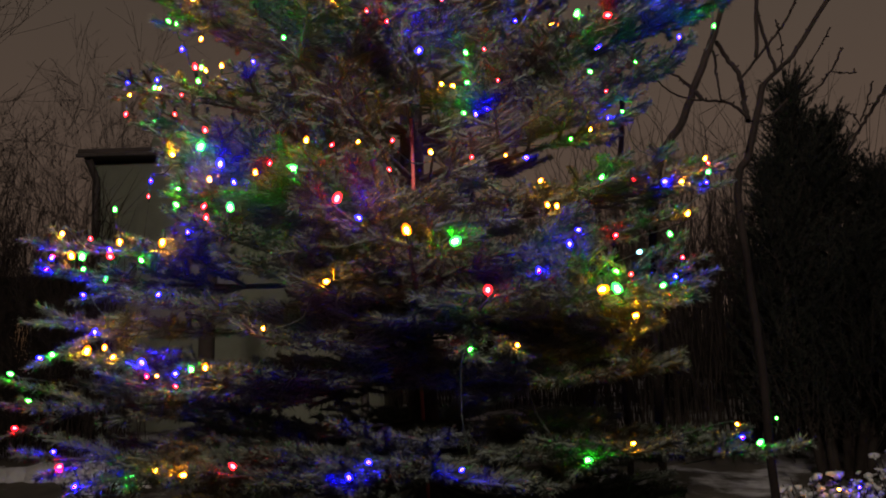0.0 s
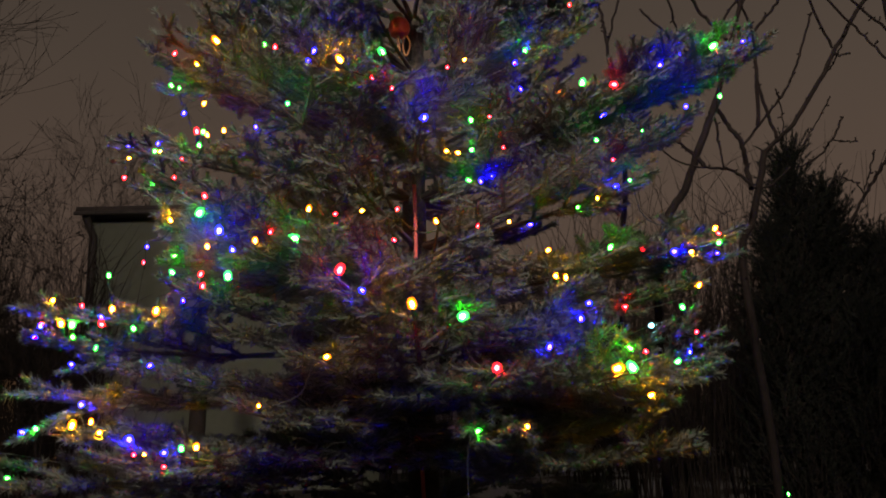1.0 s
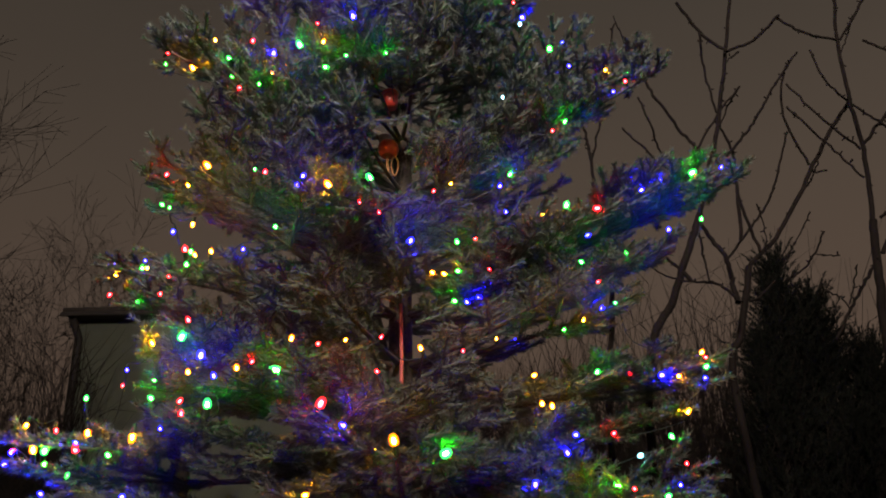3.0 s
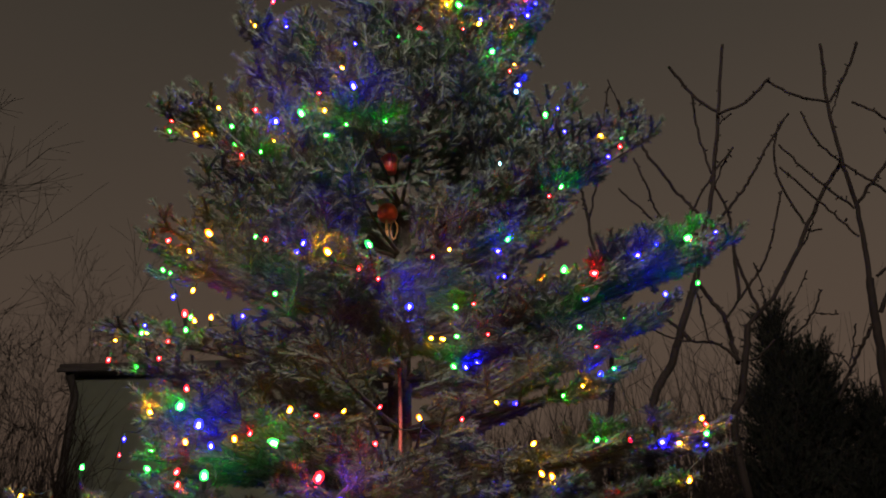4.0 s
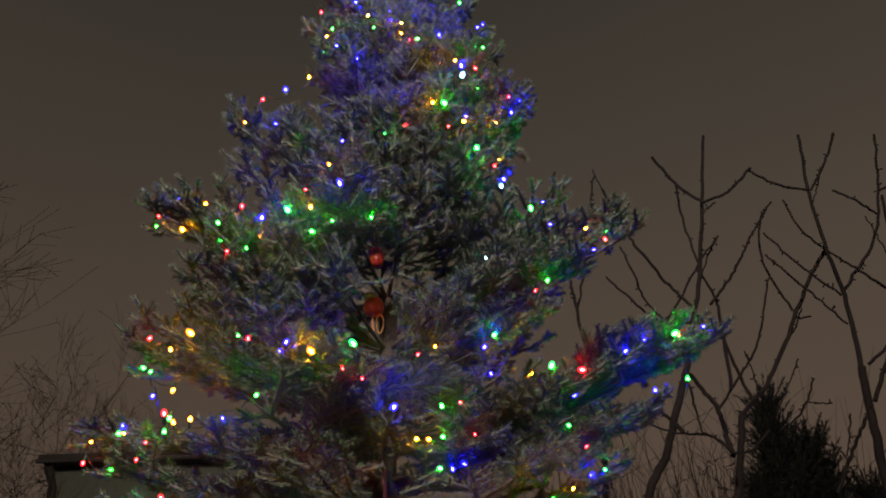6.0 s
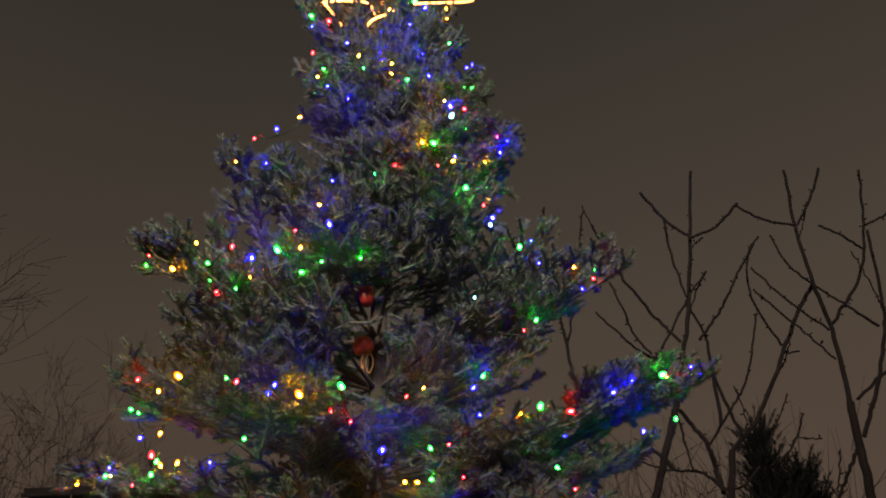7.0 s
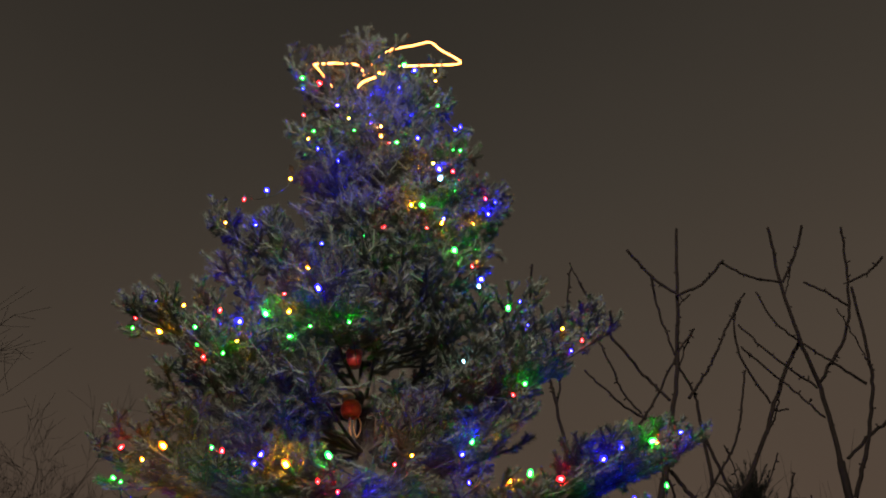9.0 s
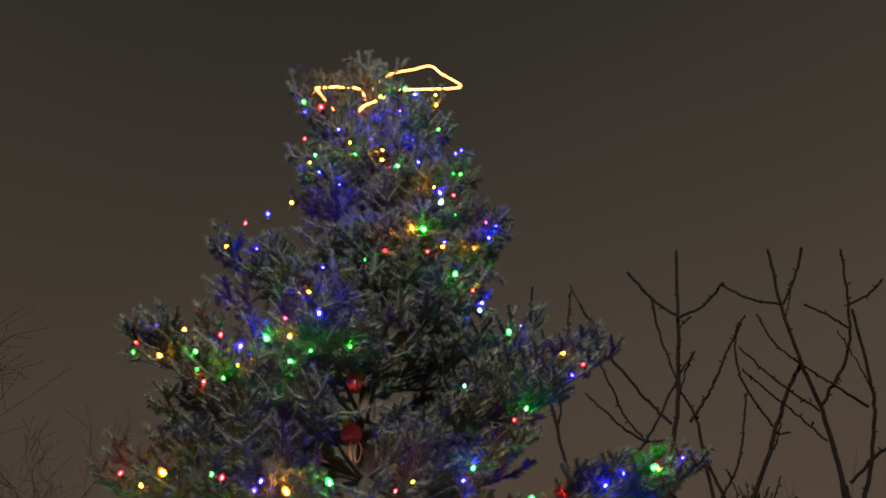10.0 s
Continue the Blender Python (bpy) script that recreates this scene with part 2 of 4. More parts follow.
# ---- the fir ----
AXIS_X, AXIS_Y, TOP = -0.10, 3.20, 6.0
fir = tagged(new("fir_tree"), "tall dark green fir hung with coloured fairy lights in snowy garden", "fir tree")
fir.location = (AXIS_X, AXIS_Y, 0)
trunk_z = np.linspace(-0.05, TOP, 26)
trunk_p = np.stack([0.012 * np.sin(trunk_z * 2.1), 0.012 * np.cos(trunk_z * 1.7), trunk_z], 1)
trunk_r = 0.012 + 0.063 * (1 - trunk_z / TOP) ** 0.9
tv, tf = tube(trunk_p, trunk_r, 14)
part("trunk", raw_mesh("trunk", tv, tf, BARK, True), fir)

BULBS = []
REACH_Z = (0.5, 1.2, 1.8, 2.2, 2.7, 3.2, 3.6, 4.0, 4.4, 4.8, 5.3, 5.7, 6.0)
REACH_R = (1.75, 1.65, 1.40, 1.15, 1.02, 0.82, 0.85, 0.62, 0.58, 0.42, 0.36, 0.28, 0.08)


NODES = (0.35, 0.62, 0.90, 1.15, 1.38, 1.60, 1.80, 2.00, 2.20, 2.42, 2.62, 2.82, 3.02, 3.28, 3.52, 3.76, 4.02, 4.26, 4.48, 4.72, 4.95, 5.18, 5.40, 5.62, 5.75)


def rise(z):
    return float(np.interp(z, (0.5, 1.5, 2.2, 3.0, 4.5, 5.3, 5.9), (-0.05, 0.02, 0.12, 0.28, 0.42, 0.7, 1.3)))


# pockets cleared of shoots along the camera's lines of sight to ornaments and trunk
SIGHT_POCKETS = (((-0.06, -0.08, 3.20), (-0.02, -1.0, 2.78), 0.092), ((-0.05, -0.08, 3.46), (-0.02, -1.0, 2.96), 0.075),
           ((0.0, -0.05, 2.26), (0.05, -1.4, 1.95), 0.085), ((0.0, -0.05, 2.42), (0.05, -1.4, 2.05), 0.085),
           ((-0.04, -0.08, 3.05), (-0.02, -1.0, 2.66), 0.06))


def in_pocket(p):
    hit = np.zeros(len(p), bool)
    for a, b, r in SIGHT_POCKETS:
        a, b = np.array(a), np.array(b)
        t = np.clip(((p - a) @ (b - a)) / ((b - a) @ (b - a)), 0, 1)
        hit |= np.linalg.norm(p - (a + t[:, None] * (b - a)), axis=1) < r
    return hit


# rope light places kept clear of shoots on the camera's side
ROPE_CLEAR = (("Y", -0.443, 3.10, 5.584), ("Y", -0.36, 3.10, 5.59), ("Y", -0.282, 3.10, 5.595), ("Y", -0.20, 3.13, 5.62), ("Y", -0.107, 3.15, 5.53),
              ("Y", 0.051, 3.20, 5.85), ("Y", 0.211, 3.25, 5.96), ("Y", 0.309, 3.10, 5.575), ("Y", 0.20, 3.10, 5.565), ("Y", -0.128, 3.00, 5.30), ("Y", -0.06, 3.03, 5.38))


def before_bulb(p):
    """Places that would hide an open bulb or the rope light from the camera."""
    hit = np.zeros(len(p), bool)
    for c, x, y, z in (*BULBS, *ROPE_CLEAR):
        if c.endswith("."):
            continue
        a = np.array([x - AXIS_X, y - AXIS_Y, z])
        way = unit(np.array([-AXIS_X, -AXIS_Y, 1.65]) - a)
        t = np.clip((p - a) @ way, -0.005, 0.45)
        hit |= np.linalg.norm(p - (a + t[:, None] * way), axis=1) < (0.030 if c.endswith("+") else 0.024)
    return hit


def node_of(tip):
    """The height on the trunk of the whorl that a bough springs from."""
    z = max(0.2, tip[2] - rise(tip[2]) * math.hypot(tip[0], tip[1]))
    return min(NODES, key=lambda n: abs(n - z))


def limb(rng, tip, dens=1.0, full=1.0, extras=(), slim=1.0):
    """One bough from the trunk to a tip (given from the foot of the tree): a flat spray of side shoots with short needles."""
    tip = np.array(tip, float)
    r = math.hypot(tip[0], tip[1])
    root = np.array([0, 0, node_of(tip)])
    span = tip - root
    length = float(np.linalg.norm(span))
    mid = root + span * 0.55 + np.array([*rng.normal(0, 0.03 * length, 2), -0.07 * length + rng.normal(0, 0.02 * length)])
    t = np.linspace(0, 1, 9)[:, None]
    path = root * (1 - t) ** 2 + 2 * mid * t * (1 - t) + tip * t ** 2
    wood = [tube(path, np.linspace(0.005 + 0.010 * length, 0.003, 9), 6)]
    at = lambda s: (root * (1 - s) ** 2 + 2 * mid * s * (1 - s) + tip * s * s, unit(2 * (1 - s) * (mid - root) + 2 * s * (tip - mid)))
    p0, d, ln = [], [], []
    for k in range(4, 8):
        p0.append(path[k]); d.append(unit(path[k + 1] - path[k])); ln.append(np.linalg.norm(path[k + 1] - path[k]))
    roll = rng.normal(0, 0.16)
    step = 0.135 / max(length, 0.2)
    loose, perk = 0.04 + 0.022 * tip[2], 0.02 + 0.045 * tip[2]
    s = 0.24 if length > 0.5 else 0.1
    if abs(tip[0]) > 0.85 and tip[2] < 2.4:
        s = 0.5
    while s < 0.97:
        p, ax = at(s)
        flat_side = unit(np.cross(ax, (0, 0, 1.0)))
        lift = np.cross(flat_side, ax)
        for sign in (-1, 1):
            if rng.random() > 0.94:
                continue
            l2 = min(0.42, (0.52 * (1 - s) * length + 0.085)) * slim * rng.uniform(0.8, 1.1)
            ang = rng.uniform(0.72, 0.92)
            way = unit(ax * math.cos(ang) + math.sin(ang) * sign * (flat_side * math.cos(roll) + lift * math.sin(roll)) + lift * rng.normal(perk, loose))
            p0.append(p); d.append(way); ln.append(l2)
            q = rng.uniform(0.06, 0.09)
            side2 = unit(np.cross(way, lift))
            while q < l2 - 0.025:
                for sg in (-1, 1):
                    if rng.random() > 0.88 * full:
                        continue
                    l3 = min(0.15, 0.50 * (l2 - q) + 0.06) * rng.uniform(0.75, 1.1)
                    a3 = rng.uniform(0.68, 0.86)
                    p0.append(p + way * q)
                    d.append(unit(way * math.cos(a3) + side2 * math.sin(a3) * sg + lift * rng.normal(perk, loose)))
                    ln.append(l3)
                q += rng.uniform(0.072, 0.090)
        if rng.random() < 0.15:
            p0.append(p); d.append(unit(lift + ax * 0.7 + rng.normal(0, 0.2, 3))); ln.append(rng.uniform(0.05, 0.11))
        s += step * rng.uniform(0.85, 1.15)
    for e in extras:
        near = int(np.argmin(np.linalg.norm(path - np.array(e), axis=1)))
        p, ax = at(max(0.15, near / 8 - 0.16))
        way = unit(np.array(e) - p)
        n = float(np.linalg.norm(np.array(e) - p)) + 0.035
        p0.append(p); d.append(way); ln.append(n)
        for k in range(4):
            p0.append(p + way * n * (0.35 + 0.15 * k)); d.append(unit(way * 0.75 + unit(np.cross(way, (0, 0, 1.0))) * (0.7 - 1.4 * (k % 2)) + rng.normal(0, 0.12, 3))); ln.append(rng.uniform(0.05, 0.09))
    p0, d, ln = np.array(p0), np.array(d), np.array(ln)
    drop = np.zeros(len(p0), bool)
    for share in (0.3, 0.65, 1.0):
        q = p0 + d * (ln * share)[:, None]
        drop |= in_pocket(q) | before_bulb(q)
    p0, d, ln = p0[~drop], d[~drop], ln[~drop]
    wood.append(rods(p0, p0 + d * ln[:, None], 0.0026, 0.0012, 3))
    v, f = merge([w for w in wood])
    bough = part("branch", raw_mesh("branch", v, f, TWIG), fir)
    nv, nf = needle_blades(rng, p0, d, ln, 840 * dens, 0.0265, 0.0040, 0.85, 0.55, 0.0085)
    part("needles", raw_mesh("needles", nv, nf, NEEDLES), bough, "dense short dark green needles")
    return len(nf)


# far-reaching boughs that shape the outline
SILHOUETTE = (
    (-1.16, -0.32, 3.67), (-1.08, -0.31, 3.69), (-0.77, -0.33, 4.13), (-0.76, -0.42, 3.88), (-1.05, -0.36, 2.93),
    (-1.00, -0.43, 3.01), (-0.82, -0.53, 3.04), (-0.74, -0.56, 3.09), (-1.25, -0.16, 2.63), (-1.15, -0.13, 2.51),
    (-0.87, -0.67, 2.20), (-0.79, -0.76, 2.05), (0.72, -0.40, 4.19), (0.65, -0.44, 4.26), (0.92, -0.23, 3.73),
    (1.22, -0.30, 3.50), (1.17, -0.27, 3.59), (0.96, -0.30, 3.31), (0.74, -0.45, 3.02), (0.65, -0.45, 2.98),
    (1.41, -0.51, 2.86), (1.29, -0.53, 2.87), (0.90, -0.53, 2.36), (0.86, -0.46, 2.54), (1.13, -0.58, 2.09),
    (1.07, -0.50, 2.56), (-0.88, -0.46, 3.23), (-0.85, -0.41, 3.34), (-0.70, -0.55, 2.50), (0.43, -0.47, 3.16),
    (0.91, -0.25, 3.40), (-0.52, -0.17, 5.56), (0.65, -0.32, 4.67),
    (0.74, -0.41, 4.30), (0.54, -0.12, 5.25), (-0.39, -0.38, 4.78), (-0.79, -0.31, 4.18), (-1.35, -0.57, 1.88),
    (-1.29, -0.57, 1.79), (-1.28, -0.66, 1.60), (-1.33, -0.71, 1.33), (1.18, -0.58, 2.11), (0.94, -0.86, 1.67),
    (0.99, -0.63, 1.92), (0.69, -1.19, 1.41),
)


def grow_fir():
    rng = np.random.default_rng(11)
    tips = [np.array(t) for t in SILHOUETTE]
    sprigs = {}

    def reach_of(k, a):
        """How far a place lies from a bough, and whether it lies along it."""
        root = np.array([0, 0, node_of(tips[k])])
        span = tips[k] - root
        t = float(np.clip(((a - root) @ span) / (span @ span), 0.0, 1.0))
        return np.linalg.norm(a - root - span * t), t

    # boughs that carry the lights, the outermost first
    spots = [np.array([x - AXIS_X, y - AXIS_Y, z]) for c, x, y, z in BULBS if not c.islower() and y < 4.5]
    for a in sorted(spots, key=lambda q: -math.hypot(q[0], q[1])):
        r = math.hypot(a[0], a[1])
        out = np.array([a[0] / max(r, 0.05), a[1] / max(r, 0.05), 0.0])
        k = min(range(len(tips)), key=lambda i: reach_of(i, a)[0])
        far, t = reach_of(k, a)
        if far > 0.17:
            tips.append(a + out * 0.06 + np.array([0, 0, -0.012]))
        elif far > 0.03:
            sprigs.setdefault(k, []).append(a + out * 0.02 + np.array([0, 0, -0.018]))
    # the boughs between them, whorl by whorl, all round
    for z in NODES[:-1]:
        turn = rng.random() * 6.28
        count = 8 if z < 3.4 else 6 if z < 4.4 else 5
        taken = [math.atan2(t[1], t[0]) for t in tips if node_of(t) == z]
        for k in range(count):
            a = turn + 6.283 * k / count + rng.normal(0, 0.12)
            if any(abs((a - b + math.pi) % (2 * math.pi) - math.pi) < 0.34 for b in taken):
                continue
            reach = float(np.interp(z + 0.2, REACH_Z, REACH_R))
            r = reach * rng.uniform(0.70, 0.98) * (0.68 if abs(math.cos(a)) > 0.5 and 0.7 < z < 2.0 else 1.0)
            tips.append(np.array([r * math.cos(a), r * math.sin(a), z + rise(z + 0.1) * r + rng.normal(0, 0.03)]))
    # the heavy low boughs on the camera's side
    for z in (0.85, 1.05, 1.22, 1.40, 1.58, 1.76):
        for k in range(5):
            a = -1.5708 + (k - 2) * 0.45 + rng.normal(0, 0.1)
            r = rng.uniform(0.95, 1.25)
            tip = np.array([r * math.cos(a), r * math.sin(a), z + rng.normal(0, 0.04)])
            if all(np.linalg.norm(tip - q) > 0.20 for q in tips):
                tips.append(tip)
    # the leader and its candles
    for dx, dy, zz in ((0.0, 0.0, 6.08), (0.27, -0.03, 5.98), (-0.36, 0.0, 5.74)):
        tips.append(np.array([dx, dy, zz]))
    for k, tip in enumerate(tips):
        front = tip[1] < 0.35
        limb(rng, tip, 1.0 if front else 0.7, 1.0, sprigs.get(k, ()), 0.5 if tip[2] > 5.9 else 1.0)


# ---- fairy lights ----
def bulb_meshes():
    """The bulb, halo cap and socket of one small lamp, along z."""
    glow, caps = {}, {}
    for key, mat in GLOWS.items():
        glow[key] = lathe_mesh("bulb", [(0.0020, 0.002), (0.0032, 0.004), (0.0035, 0.008), (0.0027, 0.0115), (0.0008, 0.013)], mat, 8)
        caps[key] = lathe_mesh("cap", [(0.0046, 0.0), (0.0070, 0.002), (0.0076, 0.007), (0.0070, 0.013), (0.0044, 0.0175), (0.0012, 0.0195)], HALO_CAPS[key], 12)
    return glow, caps, lathe_mesh("socket", [(0.0028, -0.022), (0.0052, -0.018), (0.0056, -0.002), (0.0045, 0.001)], SOCKET, 8)


GLOW_MESH, CAP_MESH, SOCKET_MESH = bulb_meshes()


def light_string(bulbs):
    """A string of fairy lights: the cable and a lamp at every place."""
    BULBS.extend(bulbs)
    rng = random.Random(len(BULBS))
    base = Vector(bulbs[0][1:])
    string = tagged(new("light_string"), "string of multicoloured fairy lights on dark cable draped over fir", "fairy lights", "fairy lights on the fir")
    string.location = base
    spots = []
    for k, (c, x, y, z) in enumerate(bulbs):
        lean = Vector((rng.uniform(-0.7, 0.7), rng.uniform(-0.9, 0.1), rng.uniform(-0.2, 1.0))).normalized()
        if c.islower():
            lean = Vector((rng.uniform(-0.25, 0.25), rng.uniform(-0.3, 0.2), -1 if rng.random() < 0.6 else 1)).normalized()
        p = Vector((x, y, z)) - base
        size = {"+": 1.65, "-": 0.75}.get(c[1:], 1.1)
        m = Matrix.Translation(p) @ lean.to_track_quat("Z", "Y").to_matrix().to_4x4()
        lamp = part("bulb", GLOW_MESH[c[0].upper()], string, "", m @ Matrix.Scale(size, 4))
        part("socket", SOCKET_MESH, lamp, "dark plastic socket")
        part("cap", CAP_MESH[c[0].upper()], lamp, "clear coloured cap glowing as a halo")
        spots.append(p - lean * (0.022 * size))
    runs = [[0]]
    for k in range(1, len(spots)):
        if (spots[k] - spots[k - 1]).length > 0.42:
            runs.append([])
        runs[-1].append(k)
    for run in runs:
        route = []
        for k in run:
            axis = Vector((AXIS_X, AXIS_Y, base.z)) - base
            inward = Vector((axis.x - spots[k].x, axis.y - spots[k].y, 0)).normalized()
            if k == run[0] and not bulbs[k][0].islower():
                route.append(spots[k] + inward * 0.22 + Vector((0, 0, -0.05)))
            route.append(spots[k])
            if k != run[-1]:
                gap = spots[k + 1] - spots[k]
                free = bulbs[k][0].islower() or bulbs[k + 1][0].islower() or bulbs[k][3] > 4.3
                route.append(spots[k] + gap / 2 + Vector((0, 0, -0.05 * gap.length - 0.012)) + inward * (0.0 if free else 0.25 * gap.length))
            else:
                route.append(spots[k] + inward * (0.03 if bulbs[k][0].islower() else 0.22) + Vector((0, 0, -0.06)))
        v, f = tube(smooth_path(route, 4), 0.0021, 5)
        part("cable", raw_mesh("cable", v, f, WIRE, True), string, "dark green cable")


light_string([
    ("G", -1.455, 2.497, 1.429), ("G.", -1.409, 2.529, 1.335), ("R", -1.417, 2.463, 1.254), ("B", -1.166, 2.220, 1.208),
    ("R", -1.133, 2.211, 1.167), ("B", -1.099, 2.213, 1.101), ("G.", -0.929, 2.241, 1.114), ("Y.", -0.856, 2.203, 1.143),
    ("Y.", -0.697, 2.008, 1.164), ("R", -0.525, 1.863, 1.199), ("B.", -0.252, 1.944, 1.146), ("B.", -0.198, 1.926, 1.190),
    ("B-", 0.038, 1.804, 1.188), ("G-", 0.067, 1.963, 1.466), ("Y-", 0.199, 1.971, 1.471), ("G.", 0.371, 2.021, 1.162),
    ("Y-", 0.497, 1.969, 1.209), ("Y-", 0.826, 2.128, 1.231), ("B-", 0.852, 2.140, 1.187), ("G", 0.901, 2.167, 1.164),
    ("Y", -0.672, 2.083, 1.434), ("G", -0.726, 2.128, 1.432), ("R-", -0.775, 2.147, 1.388),
    ("B", -0.797, 2.186, 1.424), ("Y-", -0.870, 2.237, 1.417), ("R-", -0.905, 2.254, 1.412), ("B+", -0.942, 2.299, 1.463),
    ("Y", -1.060, 2.359, 1.477),
])
light_string([
    ("B.", -1.436, 2.668, 1.804), ("G.", -1.326, 2.692, 1.793), ("G.", -1.250, 2.706, 1.756), ("B.", -1.296, 2.661, 1.699),
    ("B.", -1.197, 2.530, 1.557), ("Y+", -1.179, 2.434, 1.489), ("Y.", -1.128, 2.454, 1.501), ("G", -1.317, 2.490, 1.488),
    ("B", -1.356, 2.495, 1.478), ("B.", -0.976, 2.508, 1.680), ("Y-", -0.504, 2.064, 1.541), ("Y", -0.318, 1.992, 1.665),
    ("Y+", -0.084, 1.910, 1.777), ("G+", 0.034, 1.918, 1.751), ("R+", 0.122, 1.927, 1.618), ("B.", 0.272, 2.024, 1.670),
    ("B.", 0.377, 2.094, 1.752), ("B", 0.427, 2.198, 1.813), ("G.", 0.499, 2.044, 1.669), ("R-", 0.533, 2.031, 1.658),
    ("G+", 0.475, 1.943, 1.606), ("Y+", 0.409, 1.892, 1.610), ("Y.", 0.526, 2.023, 1.542), ("G", 0.681, 2.257, 1.636),
    ("Y-", 0.705, 2.253, 1.611), ("B-", 0.747, 2.315, 1.665), ("R-", 0.779, 2.335, 1.729), ("G", 0.767, 2.397, 1.811),
    ("W", 0.669, 2.414, 1.765),
])
light_string([
    ("B", -1.408, 2.631, 1.832), ("R-", -1.400, 2.631, 1.846), ("Y+", -1.342, 2.646, 1.834), ("G+", -1.314, 2.663, 1.834),
    ("r", -1.300, 2.693, 1.922), ("y", -1.375, 2.641, 1.936), ("B", -1.240, 2.732, 1.868), ("R+", -1.233, 2.720, 1.840),
    ("y+", -1.240, 2.805, 1.925), ("g", -1.229, 2.736, 2.021), ("G", -1.090, 2.661, 1.816), ("y+", -0.972, 2.542, 1.881),
    ("G", -0.882, 2.440, 1.976), ("R", -0.782, 2.387, 1.956), ("R", -0.764, 2.368, 1.913), ("b-", -0.835, 2.403, 1.875),
    ("G+", -0.667, 2.308, 1.929), ("B", -0.670, 2.368, 2.028), ("Y", -0.566, 2.230, 2.026), ("R-", -0.488, 2.078, 2.018),
    ("G+", -0.386, 1.971, 1.976), ("R+", -0.278, 1.945, 1.877), ("B", -0.210, 1.934, 1.827), ("R-", -0.133, 2.019, 1.975),
    ("Y", 0.384, 2.324, 1.904), ("Y.", 0.363, 2.381, 1.920), ("R", 0.645, 2.626, 1.851), ("Y", 0.878, 2.552, 1.902),
    ("B-", 0.987, 2.622, 2.032),
])
light_string([
    ("r-", -1.058, 2.628, 2.048), ("b-", -1.035, 2.588, 2.107), ("Y.", -0.923, 2.507, 2.169), ("G.", -0.906, 2.492, 2.043),
    ("Y", -0.762, 2.395, 2.048), ("B+", -0.727, 2.396, 2.095), ("G+", -0.802, 2.409, 2.161), ("R", -0.777, 2.402, 2.219),
    ("Y", -0.374, 2.040, 2.070), ("R-", -0.302, 2.037, 2.059), ("Y-", -0.232, 2.082, 2.077), ("R-", -0.137, 2.183, 2.104),
    ("Y", -0.015, 2.253, 2.078), ("R-", 0.118, 2.433, 2.105), ("Y.", 0.357, 2.516, 2.035), ("G", 0.577, 2.538, 2.041),
    ("R.", 0.728, 2.655, 2.057), ("B+", 0.848, 2.691, 2.056), ("Y", 0.897, 2.648, 2.044), ("G", 0.989, 2.623, 2.065),
    ("R-", 1.001, 2.624, 2.103), ("Y.", 0.997, 2.665, 2.126), ("G-", 0.707, 2.671, 2.325), ("B.", 0.663, 2.720, 2.311),
    ("Y-", 0.585, 2.700, 2.264), ("G-", 0.508, 2.697, 2.230), ("B", 0.165, 2.809, 2.371), ("Y", 0.335, 3.464, 2.365),
    ("B+", 0.443, 3.455, 2.348),
])
light_string([
    ("B.", -1.336, 3.082, 2.655), ("Y-", -1.325, 3.060, 2.596), ("r", -1.329, 3.048, 2.514), ("G.", -1.246, 3.103, 2.485),
    ("G", -1.226, 3.090, 2.629), ("Y.", -1.211, 3.127, 2.640), ("r", -1.189, 3.235, 2.568), ("r-", -1.083, 3.026, 2.582),
    ("g", -0.948, 2.836, 2.555), ("g", -0.920, 2.789, 2.610), ("y", -0.892, 2.760, 2.568), ("y", -0.804, 2.668, 2.549),
    ("b-", -0.653, 2.541, 2.525), ("G", -0.531, 2.492, 2.582), ("R.", -0.226, 2.499, 2.667), ("R-", -0.162, 2.500, 2.632),
    ("B+", -0.059, 2.571, 2.544), ("Y", 0.031, 2.693, 2.463), ("Y", 0.080, 2.750, 2.474), ("G", 0.131, 2.723, 2.478),
    ("G", 0.129, 2.701, 2.582), ("R-", 0.192, 2.695, 2.599), ("R-", 0.248, 2.716, 2.479), ("B.", 0.213, 2.792, 2.383),
    ("G.", 0.121, 2.788, 2.373), ("G", 0.611, 2.728, 2.503), ("R-", 0.653, 2.703, 2.417), ("g-", 0.788, 2.736, 2.540),
    ("B.", 0.963, 2.727, 2.626),
])
